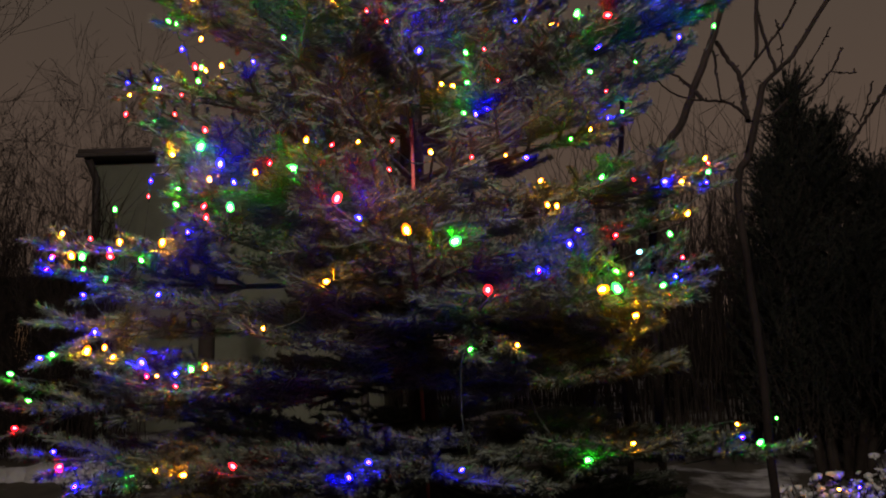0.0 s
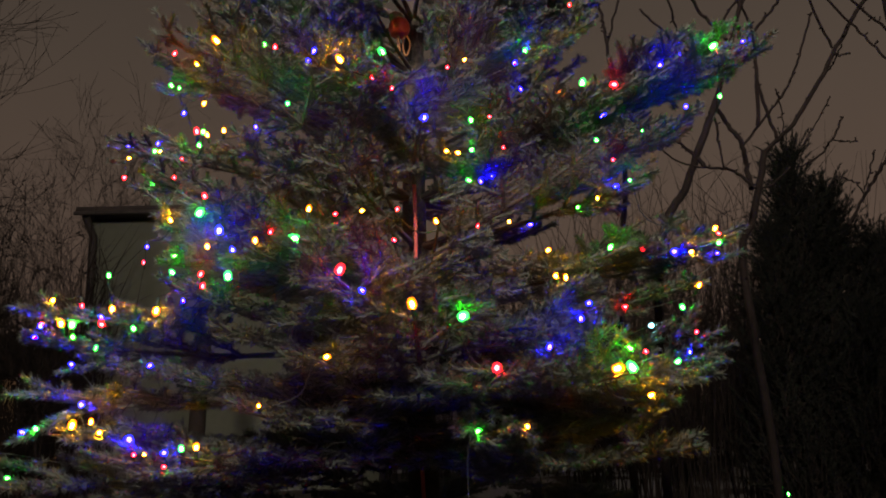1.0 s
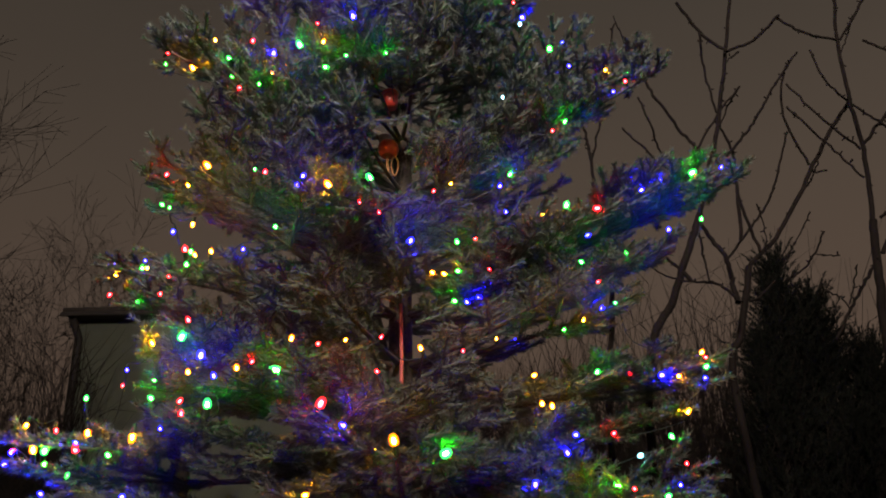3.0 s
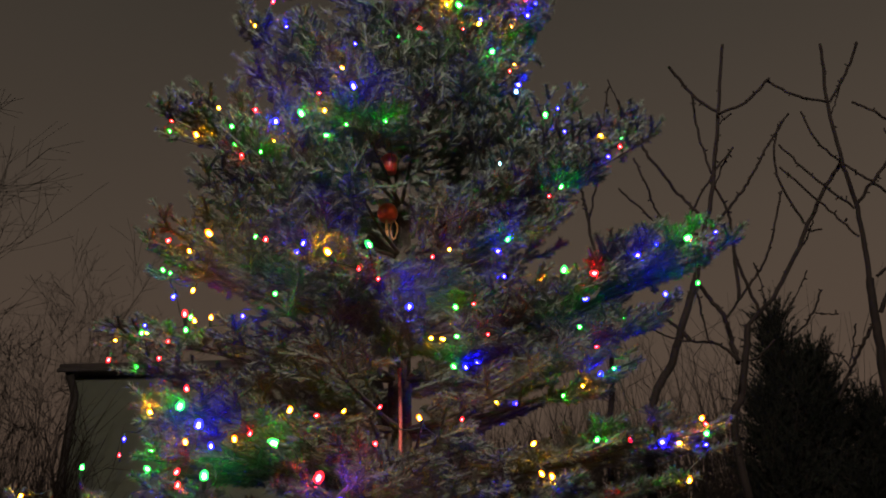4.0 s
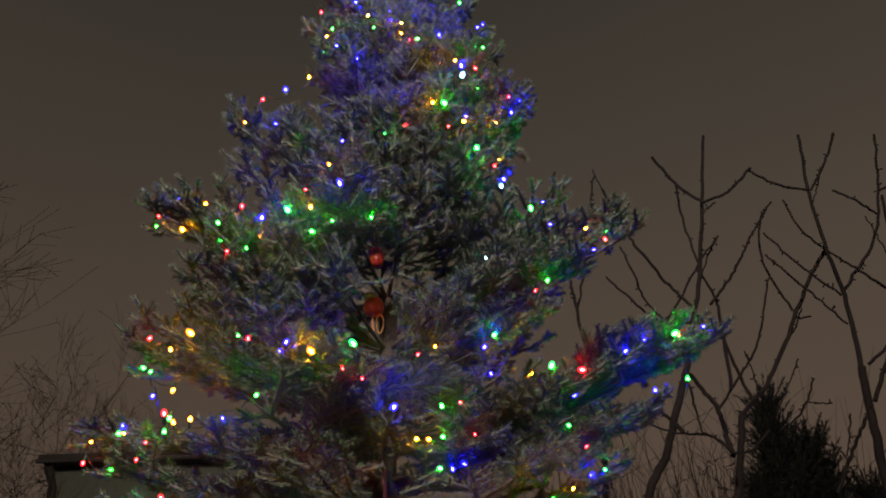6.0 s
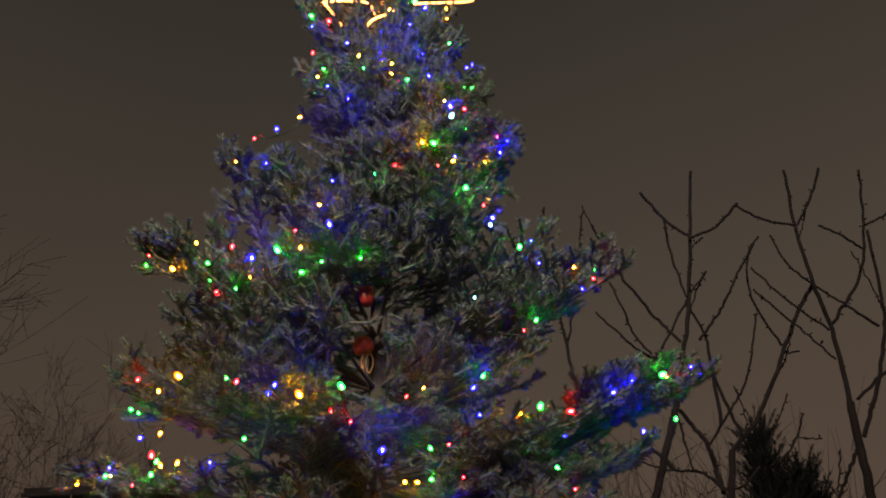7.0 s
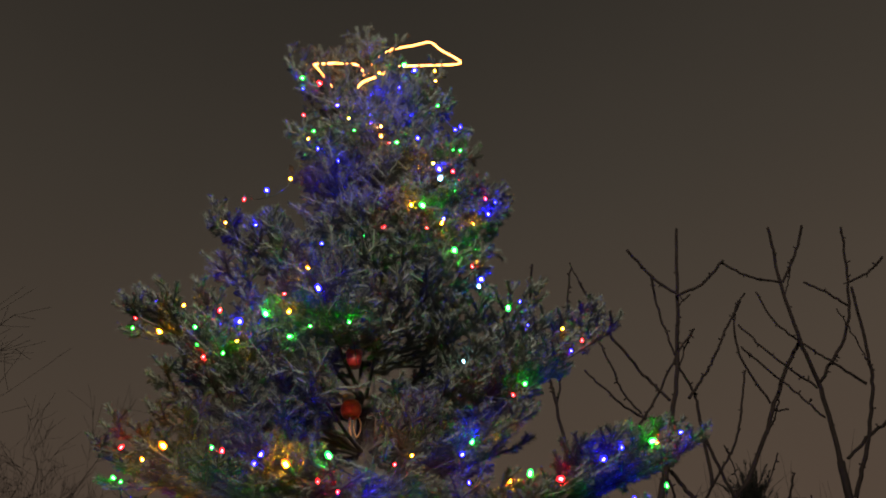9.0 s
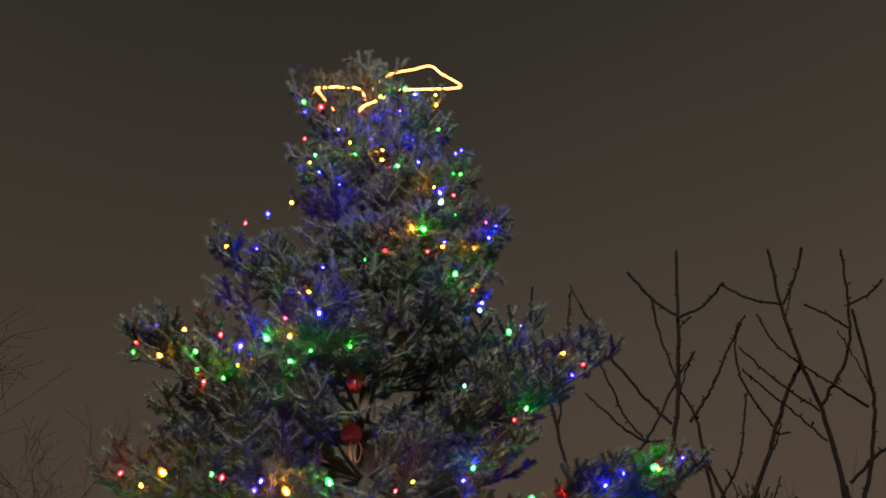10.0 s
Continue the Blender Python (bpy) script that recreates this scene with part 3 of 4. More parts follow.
light_string([
    ("b-", -1.207, 3.070, 2.668), ("r+", -1.020, 3.014, 2.678), ("b", -1.049, 2.932, 2.748), ("G-", -1.054, 2.874, 2.820),
    ("G.", -1.096, 2.914, 2.851), ("y", -0.890, 2.695, 2.687), ("Y+", -0.763, 2.438, 2.792), ("G", -0.607, 2.474, 2.799),
    ("R", -0.571, 2.458, 2.775), ("B.", -0.457, 2.505, 2.741), ("B", -0.437, 2.463, 2.761), ("Y+", -0.331, 2.429, 2.706),
    ("G+", -0.185, 2.430, 2.730), ("R-", 0.037, 2.603, 2.756), ("Y-", 0.103, 2.630, 2.799), ("B.", 0.303, 2.746, 2.836),
    ("B-", 0.327, 2.721, 2.715), ("Y+", 0.464, 2.761, 2.720), ("Y.", 0.498, 2.797, 2.732), ("G+", 0.573, 2.773, 2.753),
    ("R+", 0.680, 2.649, 2.698), ("B", 0.833, 2.619, 2.752), ("B.", 0.875, 2.701, 2.816), ("B.", 0.931, 2.671, 2.815),
    ("G.", 1.005, 2.644, 2.831), ("G+", 1.015, 2.562, 2.797), ("R.", 1.079, 2.665, 2.823), ("g", 1.116, 2.772, 2.685),
    ("B+", 0.706, 3.038, 2.718),
])
light_string([
    ("R", -1.052, 2.789, 2.930), ("Y.", -0.941, 2.753, 2.862), ("R", -0.741, 2.669, 3.271), ("G-", -0.664, 2.663, 3.272),
    ("Y.", -0.631, 2.712, 3.350), ("b+", -0.617, 2.684, 3.426), ("r", -0.698, 2.646, 3.484), ("G", -0.796, 2.682, 3.409),
    ("G.", -0.796, 2.724, 3.352), ("Y-", -0.548, 2.667, 3.370), ("G+", -0.497, 2.654, 3.445), ("R-", -0.417, 2.594, 3.518),
    ("Y", -0.395, 2.582, 3.416), ("G", -0.395, 2.600, 3.314), ("G-", -0.298, 2.560, 3.336), ("B+", -0.266, 2.518, 3.481),
    ("G.", -0.140, 2.604, 3.367), ("W-", 0.345, 2.761, 3.253), ("R-", 0.541, 2.753, 3.087), ("G.", 0.610, 2.831, 3.170),
    ("B.", 0.385, 2.764, 2.917), ("G", 0.345, 2.718, 2.872), ("B-", 0.875, 2.942, 3.384), ("R", 0.940, 2.949, 3.441),
    ("G.", 0.967, 2.993, 3.517), ("G.", 0.985, 2.990, 3.557), ("Y", 0.853, 2.963, 3.515), ("B-", 1.183, 2.667, 2.872),
    ("Y+", -1.039, 2.960, 3.543),
])
light_string([
    ("G.", -1.177, 2.962, 3.573), ("R", -1.158, 2.924, 3.606), ("B.", -1.171, 2.931, 3.709), ("B.", -1.078, 2.945, 3.701),
    ("Y", -0.922, 2.866, 3.629), ("B-", -0.626, 2.829, 4.070), ("G.", -0.457, 2.751, 3.872), ("B-", -0.282, 2.680, 3.840),
    ("Y.", -0.329, 2.636, 3.672), ("G-", -0.095, 2.725, 3.912), ("R.", 0.001, 2.782, 4.001), ("Y", 0.140, 2.724, 4.095),
    ("Y.", 0.137, 2.755, 4.141), ("G+", 0.207, 2.719, 4.087), ("R-", 0.210, 2.753, 3.983), ("Y", 0.287, 2.758, 4.007),
    ("B-", 0.304, 2.751, 4.032), ("Y.", 0.456, 2.837, 4.056), ("B", 0.534, 2.807, 4.097), ("G.", 0.543, 2.919, 3.965),
    ("G.", 0.468, 2.900, 3.941), ("Y-", 0.459, 2.880, 3.871), ("R-", 0.438, 2.873, 3.823), ("B+", 0.489, 2.948, 3.792),
    ("W", 0.465, 2.911, 3.728), ("g+", 0.613, 3.008, 3.683), ("B-", 0.669, 2.993, 3.691), ("B-", 0.706, 3.022, 3.578),
    ("G+", 0.337, 2.713, 3.804),
])
light_string([
    ("Y.", -0.806, 2.936, 4.165), ("r", -0.733, 2.945, 4.339), ("b+", -0.604, 2.871, 4.318), ("y", -0.480, 2.816, 4.352),
    ("G.", -0.426, 2.849, 4.560), ("Y-", -0.404, 2.801, 4.627), ("G-", -0.373, 2.796, 4.677), ("B-", -0.342, 2.793, 4.548),
    ("B-", -0.237, 2.787, 4.452), ("B.", -0.167, 2.814, 4.234), ("B-", -0.019, 2.744, 4.194), ("Y.", 0.181, 2.762, 4.390),
    ("Y-", 0.258, 2.714, 4.366), ("B+", 0.292, 2.695, 4.299), ("W+", 0.286, 2.689, 4.233), ("G.", 0.352, 2.736, 4.197),
    ("R.", 0.392, 2.745, 4.268), ("R", 0.362, 2.701, 4.296), ("R-", 0.521, 2.770, 4.168), ("B.", 0.577, 2.828, 4.186),
    ("G-", 0.409, 2.768, 4.506), ("G.", 0.376, 2.805, 4.528), ("B.", 0.195, 2.782, 4.604), ("G", 0.086, 2.738, 4.542),
    ("R-", 0.038, 2.750, 4.542), ("Y.", -0.005, 2.818, 4.661), ("Y", -0.001, 2.785, 4.702), ("B.", -0.067, 2.835, 4.765),
    ("G.", -0.160, 2.825, 4.712),
])
light_string([
    ("G+", -0.508, 3.046, 5.383), ("B-", -0.490, 3.033, 5.276), ("R+", -0.379, 3.015, 5.296), ("Y.", -0.466, 3.077, 5.524),
    ("B-", -0.092, 2.939, 5.569), ("Y.", -0.057, 2.956, 5.481), ("G.", 0.048, 2.903, 5.314), ("Y.", -0.013, 2.877, 5.234),
    ("B-", 0.096, 2.860, 5.096), ("B", -0.056, 2.845, 5.017), ("B", -0.247, 2.828, 4.912), ("Y-", -0.185, 2.792, 4.771),
    ("B", -0.070, 2.802, 4.798), ("r", -0.439, 2.825, 4.828), ("B.", 0.175, 2.910, 4.907), ("G", 0.323, 2.932, 5.013),
    ("B.", 0.455, 2.951, 4.854), ("B", 0.419, 2.911, 4.797), ("G+", 0.126, 2.946, 5.390), ("B+", 0.210, 3.017, 5.435),
    ("Y-", 0.340, 3.080, 5.395), ("Y.", 0.342, 3.085, 5.497),
])
light_string([("g", 2.05, 4.62, 0.93), ("y", 2.46, 4.75, 0.48), ("b", 2.62, 4.80, 0.46)])

grow_fir()

# ---- rope light figure at the top ----
topper = tagged(new("rope_light_figure"), "bent figure of glowing warm orange rope light on the treetop", "light figure")
topper.location = (0.0, 3.1, 5.75)
figure = smooth_path([
    (-0.443, 0.00, -0.166), (-0.282, 0.00, -0.155), (-0.160, 0.05, -0.118), (-0.107, 0.05, -0.223), (-0.056, 0.05, -0.067),
    (0.051, 0.10, 0.097), (0.211, 0.15, 0.207), (0.336, 0.20, 0.306), (0.408, 0.15, 0.159), (0.524, 0.10, -0.012),
    (0.477, 0.05, -0.106), (0.309, 0.00, -0.175), (0.086, 0.00, -0.192), (-0.031, -0.05, -0.336), (-0.128, -0.10, -0.455),
    (-0.212, 0.22, -0.211), (-0.277, 0.25, -0.100), (-0.333, 0.20, -0.166), (-0.373, -0.05, -0.321), (-0.443, 0.00, -0.166),
], 4)
v, f = tube(figure, 0.0066, 8)
part("rope_tube", raw_mesh("rope_tube", v, f, ROPE, True), topper, "glowing warm orange plastic tube")
v, f = tube([(0.0, 0.1, -0.32), (0.0, 0.02, -0.1), (0.0, -0.05, 0.0)], 0.005, 6)
part("holding_rod", raw_mesh("holding_rod", v, f, PIPE), topper, "thin dark rod")


# ---- ornaments by the trunk ----
bell = tagged(new("hanging_bell"), "red wooden bell with pale cap and hanging orange clapper", "ornament")
bell.location = (-0.16, 3.12, 3.21)
part("bell_body", lathe_mesh("bell_body", [(0.012, 0.040), (0.034, 0.034), (0.046, 0.015), (0.050, -0.008), (0.044, -0.026), (0.036, -0.040), (0.028, -0.042)], RED_WOOD, 24), bell)
part("bell_cap", lathe_mesh("bell_cap", [(0.030, 0.034), (0.031, 0.062), (0.026, 0.066), (0.01, 0.068)], PALE_CARD, 16), bell, "pale wooden cap", pose(-0.014, 0, 0.0))
cv, cf = tube([(-0.005, 0, -0.03), (-0.004, -0.002, -0.09), (0.002, 0, -0.15)], [0.005, 0.007, 0.005], 8)
part("clapper", raw_mesh("clapper", cv, cf, LIGHT_WOOD, True), bell, "thin orange wooden stick")
ring = smooth_path([(0.03, 0, -0.035), (0.045, 0, -0.07), (0.043, 0, -0.11), (0.028, 0, -0.14), (0.016, 0, -0.11), (0.015, 0, -0.07), (0.026, 0, -0.036)], 4)
rv, rf = tube(ring, 0.004, 6)
part("wooden_ring", raw_mesh("wooden_ring", rv, rf, LIGHT_WOOD, True), bell)
hv, hf = tube([(-0.014, 0, 0.06), (-0.01, 0.01, 0.16), (0.02, 0.06, 0.33)], 0.002, 5)
part("hanging_string", raw_mesh("hanging_string", hv, hf, WIRE), bell)

cup = tagged(new("red_cup_ornament"), "small dark red hollow cup ornament hanging beside the trunk", "ornament")
cup.location = (-0.15, 3.12, 3.47)
part("cup_body", lathe_mesh("cup_body", [(0.030, -0.045), (0.037, -0.02), (0.038, 0.02), (0.033, 0.036), (0.026, 0.022), (0.024, -0.02)], DARK_RED, 20), cup)
part("cup_roof", lathe_mesh("cup_roof", [(0.042, 0.030), (0.030, 0.046), (0.004, 0.058)], RED_WOOD, 20), cup, "bright red conical lid")
hv, hf = tube([(0, 0, 0.055), (0.01, 0.01, 0.12), (0.04, 0.06, 0.2)], 0.002, 5)
part("hanging_string", raw_mesh("hanging_string", hv, hf, WIRE), cup)

# red cord, set forward of the trunk and thickened to show from the camera
cord = tagged(new("hanging_cord"), "thin red cord hanging down in front of the fir trunk", "ribbon")
cord.location = (-0.105, 3.00, 2.52)
cv, cf = tube(smooth_path([(-0.01, 0.15, 0.05), (0.0, 0.0, -0.06), (0.004, 0.0, -0.3), (0.0, -0.01, -0.7), (0.01, 0.0, -1.2), (0.03, 0.04, -1.8)], 6), 0.0075, 6)
part("cord_strand", raw_mesh("cord_strand", cv, cf, RED_CORD, True), cord)


# ---- bare fruit trees ----
def bare_stem(pieces, rng, points, r0, r1, spurs=1.0, twigs=0):
    """A bent limb with short fruiting spurs and a few thin side shoots."""
    path = smooth_path(points, 7)
    wob = rng.normal(0, 0.003, path.shape)
    wob[0] = 0
    path = path + wob
    pieces.append(tube(path, np.linspace(r0 * 0.62, r1 * (1.7 if r1 < 0.01 else 0.75), len(path)), 7))
    seg = np.linalg.norm(np.diff(path, axis=0), axis=1)
    total = float(seg.sum())
    p0, p1 = [], []
    for k in range(int(total * 11 * spurs)):
        i = rng.integers(1, len(path) - 1)
        d = unit(path[i + 1 if i + 1 < len(path) else i] - path[i - 1])
        out = unit(rng.normal(size=3) + (0, 0, 0.5))
        out = unit(out - d * np.dot(out, d) * 0.8)
        q = path[i] + (path[i] - path[i - 1]) * rng.random()
        p0.append(q)
        p1.append(q + out * rng.uniform(0.010, 0.030))
    if p0:
        pieces.append(rods(p0, p1, 0.0045, 0.0055, 5))
    for k in range((twigs + 1) // 2):
        i = rng.integers(len(path) // 3, len(path) - 1)
        d = unit(path[i] - path[i - 1])
        out = unit(rng.normal(size=3) * (1, 0.6, 0.6) + (0, 0, 0.6))
        way = unit(d * 0.7 + out)
        n = rng.uniform(0.18, 0.5)
        q = path[i]
        e = q + way * n + np.array([0, 0, 0.06])
        m = q + way * n * 0.5 + rng.normal(0, 0.01, 3)
        bare_stem(pieces, rng, [q, m, e], r1 * 1.1 + 0.001, 0.0028, spurs * 0.9, 0)


def fruit_tree(name, label, foot, stems, seed):
    tree = tagged(new(name), label, "fruit tree", "bare fruit trees")
    tree.location = foot
    rng = np.random.default_rng(seed)
    for pts, r0, r1, twigs in stems:
        pieces = []
        bare_stem(pieces, rng, [np.array(p) - np.array(foot) for p in pts], r0, r1, 1.0, twigs)
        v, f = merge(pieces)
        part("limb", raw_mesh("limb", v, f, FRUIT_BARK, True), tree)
    return tree


fruit_tree("bare_fruit_tree", "leafless pruned fruit tree with crooked dark limbs and short spurs", (1.26, 4.35, 0), [
    ([(1.26, 4.35, -0.05), (1.24, 4.33, 1.20), (1.27, 4.16, 2.35), (1.46, 4.23, 2.72), (1.60, 4.18, 3.06), (1.71, 4.22, 3.29)], 0.045, 0.028, 0),
    ([(1.71, 4.22, 3.29), (1.89, 4.17, 3.88), (2.06, 4.23, 4.47), (2.16, 4.17, 5.01)], 0.026, 0.006, 1),
    ([(2.04, 4.17, 4.43), (1.91, 4.24, 4.63), (1.74, 4.15, 4.81)], 0.017, 0.006, 0),
    ([(2.04, 4.17, 4.43), (2.26, 4.21, 4.55), (2.46, 4.21, 4.74)], 0.016, 0.006, 0),
    ([(1.90, 4.17, 3.97), (1.90, 4.24, 4.35), (1.87, 4.16, 4.57)], 0.012, 0.005, 0),
    ([(1.77, 4.17, 3.54), (1.61, 4.25, 3.58), (1.42, 4.15, 3.68), (1.30, 4.24, 3.91)], 0.014, 0.004, 0),
    ([(1.79, 4.17, 3.65), (1.69, 4.25, 3.87), (1.50, 4.15, 4.10), (1.47, 4.24, 4.32), (1.35, 4.17, 4.55)], 0.017, 0.005, 1),
    ([(1.58, 4.15, 3.56), (1.53, 4.25, 3.74), (1.45, 4.15, 3.90), (1.43, 4.24, 4.13)], 0.012, 0.004, 0),
    ([(1.46, 4.15, 3.39), (1.72, 4.24, 3.68), (1.90, 4.17, 3.95), (2.10, 4.22, 4.18)], 0.014, 0.004, 0),
    ([(1.88, 4.17, 3.92), (1.98, 4.22, 3.74), (1.96, 4.19, 3.51), (1.94, 4.20, 3.11)], 0.012, 0.016, 0),
    ([(1.92, 4.17, 3.66), (2.12, 4.23, 3.88), (2.20, 4.17, 4.00), (2.37, 4.23, 4.23), (2.47, 4.17, 4.37)], 0.016, 0.004, 0),
    ([(1.69, 4.17, 3.20), (1.77, 4.23, 3.12), (1.81, 4.17, 2.98), (1.85, 4.23, 2.86), (1.84, 4.17, 2.70)], 0.020, 0.022, 0),
    ([(1.29, 4.17, 2.99), (1.45, 4.23, 2.90), (1.59, 4.17, 2.84), (1.76, 4.23, 2.84), (1.84, 4.17, 2.73)], 0.006, 0.014, 0),
    ([(1.37, 4.17, 3.04), (1.49, 4.23, 2.99), (1.58, 4.17, 2.85)], 0.004, 0.009, 0),
    ([(1.69, 4.17, 2.84), (1.70, 4.23, 3.01), (1.67, 4.17, 3.15)], 0.009, 0.005, 0),
    ([(2.02, 4.17, 4.34), (2.15, 4.23, 4.47)], 0.006, 0.004, 0),
    ([(1.90, 4.17, 3.86), (2.02, 4.23, 4.07), (2.08, 4.17, 4.16)], 0.008, 0.004, 0),
], 3)
fruit_tree("bare_fruit_tree", "leafless fruit tree with a forked stem and long thin shoots", (1.97, 4.55, 0), [
    ([(1.97, 4.55, -0.05), (1.95, 4.53, 1.20), (1.87, 4.47, 2.32), (1.94, 4.43, 2.58), (2.09, 4.48, 3.03)], 0.045, 0.028, 0),
    ([(2.09, 4.48, 3.03), (2.33, 4.48, 3.26), (2.57, 4.41, 3.65), (2.83, 4.50, 4.01), (2.94, 4.40, 4.17)], 0.024, 0.008, 1),
    ([(2.62, 4.49, 3.74), (2.48, 4.43, 4.09), (2.56, 4.47, 4.44), (2.67, 4.43, 4.60)], 0.014, 0.004, 0),
    ([(2.17, 4.47, 3.12), (2.09, 4.45, 3.44), (2.08, 4.44, 3.61)], 0.018, 0.006, 0),
    ([(1.92, 4.42, 3.05), (2.17, 4.48, 3.32), (2.28, 4.42, 3.49), (2.42, 4.48, 3.76), (2.48, 4.42, 3.96)], 0.014, 0.004, 0),
    ([(2.27, 4.42, 2.91), (2.42, 4.48, 2.99), (2.49, 4.42, 3.08), (2.62, 4.48, 3.25)], 0.011, 0.004, 0),
    ([(2.49, 4.42, 3.08), (2.60, 4.48, 3.09), (2.65, 4.42, 3.07)], 0.006, 0.003, 0),
    ([(2.58, 4.42, 3.66), (2.66, 4.48, 3.68), (2.69, 4.42, 3.67)], 0.008, 0.004, 0),
    ([(2.28, 4.42, 3.02), (2.45, 4.48, 3.23), (2.52, 4.42, 3.37)], 0.006, 0.003, 0),
    ([(2.19, 4.42, 3.10), (2.23, 4.48, 3.30), (2.18, 4.42, 3.43)], 0.006, 0.003, 0),
    ([(1.96, 4.42, 2.78), (2.10, 4.48, 2.81), (2.21, 4.42, 2.91)], 0.010, 0.005, 0),
], 5)
fruit_tree("bare_fruit_tree", "tall leafless fruit tree with upright forked limbs", (2.72, 4.30, 0), [
    ([(2.72, 4.30, -0.05), (2.70, 4.28, 1.20), (2.73, 4.25, 2.53), (2.76, 4.24, 2.87), (2.82, 4.27, 3.25)], 0.050, 0.032, 0),
    ([(2.82, 4.27, 3.25), (2.89, 4.30, 3.76), (2.81, 4.20, 4.07), (2.89, 4.30, 4.61), (2.90, 4.21, 5.04)], 0.026, 0.006, 1),
    ([(2.91, 4.30, 4.60), (3.02, 4.20, 4.78), (3.24, 4.30, 5.12)], 0.014, 0.006, 0),
    ([(2.89, 4.30, 4.60), (2.62, 4.22, 4.61), (2.46, 4.25, 4.75)], 0.014, 0.005, 0),
    ([(2.90, 4.30, 3.80), (3.18, 4.22, 4.14), (3.40, 4.29, 4.59), (3.47, 4.21, 5.03)], 0.018, 0.005, 0),
    ([(3.40, 4.28, 4.58), (3.54, 4.23, 4.63), (3.73, 4.26, 4.78)], 0.014, 0.005, 0),
    ([(3.31, 4.28, 4.38), (3.13, 4.20, 4.45), (3.07, 4.30, 4.60)], 0.013, 0.005, 0),
    ([(2.87, 4.30, 4.11), (2.68, 4.21, 4.23), (2.67, 4.28, 4.51)], 0.012, 0.004, 0),
    ([(2.87, 4.30, 3.76), (2.59, 4.21, 3.96), (2.45, 4.27, 4.24)], 0.013, 0.004, 0),
    ([(2.87, 4.30, 4.11), (2.97, 4.21, 3.91), (3.20, 4.27, 3.77)], 0.011, 0.006, 0),
    ([(2.84, 4.28, 3.03), (3.00, 4.23, 3.32), (3.23, 4.27, 3.74), (3.28, 4.23, 4.01), (3.41, 4.29, 4.54)], 0.022, 0.006, 1),
    ([(2.88, 4.28, 3.27), (3.06, 4.23, 3.40), (3.32, 4.25, 3.55)], 0.016, 0.006, 0),
    ([(2.81, 4.24, 3.53), (2.70, 4.30, 3.75), (2.48, 4.24, 3.95), (2.44, 4.30, 4.08)], 0.012, 0.004, 0),
    ([(2.42, 4.24, 2.49), (2.60, 4.30, 2.72), (2.69, 4.24, 2.87), (2.83, 4.30, 3.01)], 0.014, 0.016, 0),
    ([(2.54, 4.24, 2.67), (2.53, 4.30, 2.76), (2.43, 4.24, 2.78)], 0.008, 0.003, 0),
    ([(2.54, 4.24, 2.70), (2.63, 4.30, 2.84), (2.64, 4.24, 2.95)], 0.008, 0.003, 0),
], 8)
fruit_tree("bare_fruit_tree", "slim leafless fruit tree half hidden behind the fir", (1.06, 4.30, 0), [
    ([(1.06, 4.30, -0.05), (1.04, 4.28, 1.20), (1.02, 4.20, 2.17), (1.12, 4.30, 2.65), (1.12, 4.20, 2.97)], 0.035, 0.020, 0),
    ([(1.12, 4.20, 2.97), (1.07, 4.23, 3.66), (1.06, 4.26, 3.89), (0.99, 4.25, 4.29), (1.05, 4.24, 4.75)], 0.018, 0.005, 1),
    ([(1.07, 4.23, 3.66), (1.20, 4.28, 4.08), (1.25, 4.22, 4.40), (1.34, 4.28, 4.74)], 0.012, 0.004, 0),
], 12)


# ---- tall bare trees and shrubs farther off ----
def branching(rng, base, height, r, levels, lean=(0, 0, 1), droop=0.0):
    """Rods of a leafless crown, from the trunk down to fine twigs."""
    p0, p1, a0, a1 = [], [], [], []

    def go(p, d, n, rad, lev):
        steps = 4
        for k in range(steps):
            q = p + d * (n / steps)
            ra, rb = rad * (1 - 0.16 * k), rad * (1 - 0.16 * (k + 1))
            p0.append(p); p1.append(q); a0.append(ra); a1.append(rb)
            d = unit(d + rng.normal(0, 0.05, 3) + np.array([0, 0, 0.03 - droop]))
            p = q
            if lev > 0 and k >= (1 if lev < levels else 1):
                for _ in range(2 if lev < levels else 3):
                    out = unit(rng.normal(size=3) + np.array([0, 0, 0.35]))
                    go(p, unit(d * 0.75 + out * 0.75), n * rng.uniform(0.45, 0.68), rb * 0.55, lev - 1)

    go(np.array(base, float), unit(np.array(lean, float)), height, r, levels)
    return np.array(p0), np.array(p1), np.maximum(np.array(a0), 0.005), np.maximum(np.array(a1), 0.004)


def far_tree(foot, height, r, seed, label, levels=4, lean=(0, 0, 1)):
    rng = np.random.default_rng(seed)
    tree = tagged(new("bare_tree"), label, "tree", "bare trees by the house")
    tree.location = foot
    a, b, ra, rb = branching(rng, (0, 0, -0.1), height, r, levels, lean)
    big = ra > r * 0.3
    part("trunk", raw_mesh("trunk", *rods(a[big], b[big], ra[big], rb[big], 7), FAR_BARK, True), tree)
    part("crown", raw_mesh("crown", *rods(a[~big], b[~big], ra[~big], rb[~big], 3), FAR_BARK), tree, "fine leafless twigs")


far_tree((-13.7, 12.5, 0), 6.2, 0.16, 21, "large leafless tree with a dense net of fine twigs", 5)
far_tree((-7.4, 10.2, 0), 2.6, 0.05, 22, "leafless garden tree in front of the house", 3, (-0.15, 0, 1))
far_tree((-11.6, 14.5, 0), 6.5, 0.12, 23, "tall leafless tree beside the house", 3)
far_tree((-10.0, 21.0, 0), 5.2, 0.09, 24, "slender leafless tree beyond the house roof", 4)
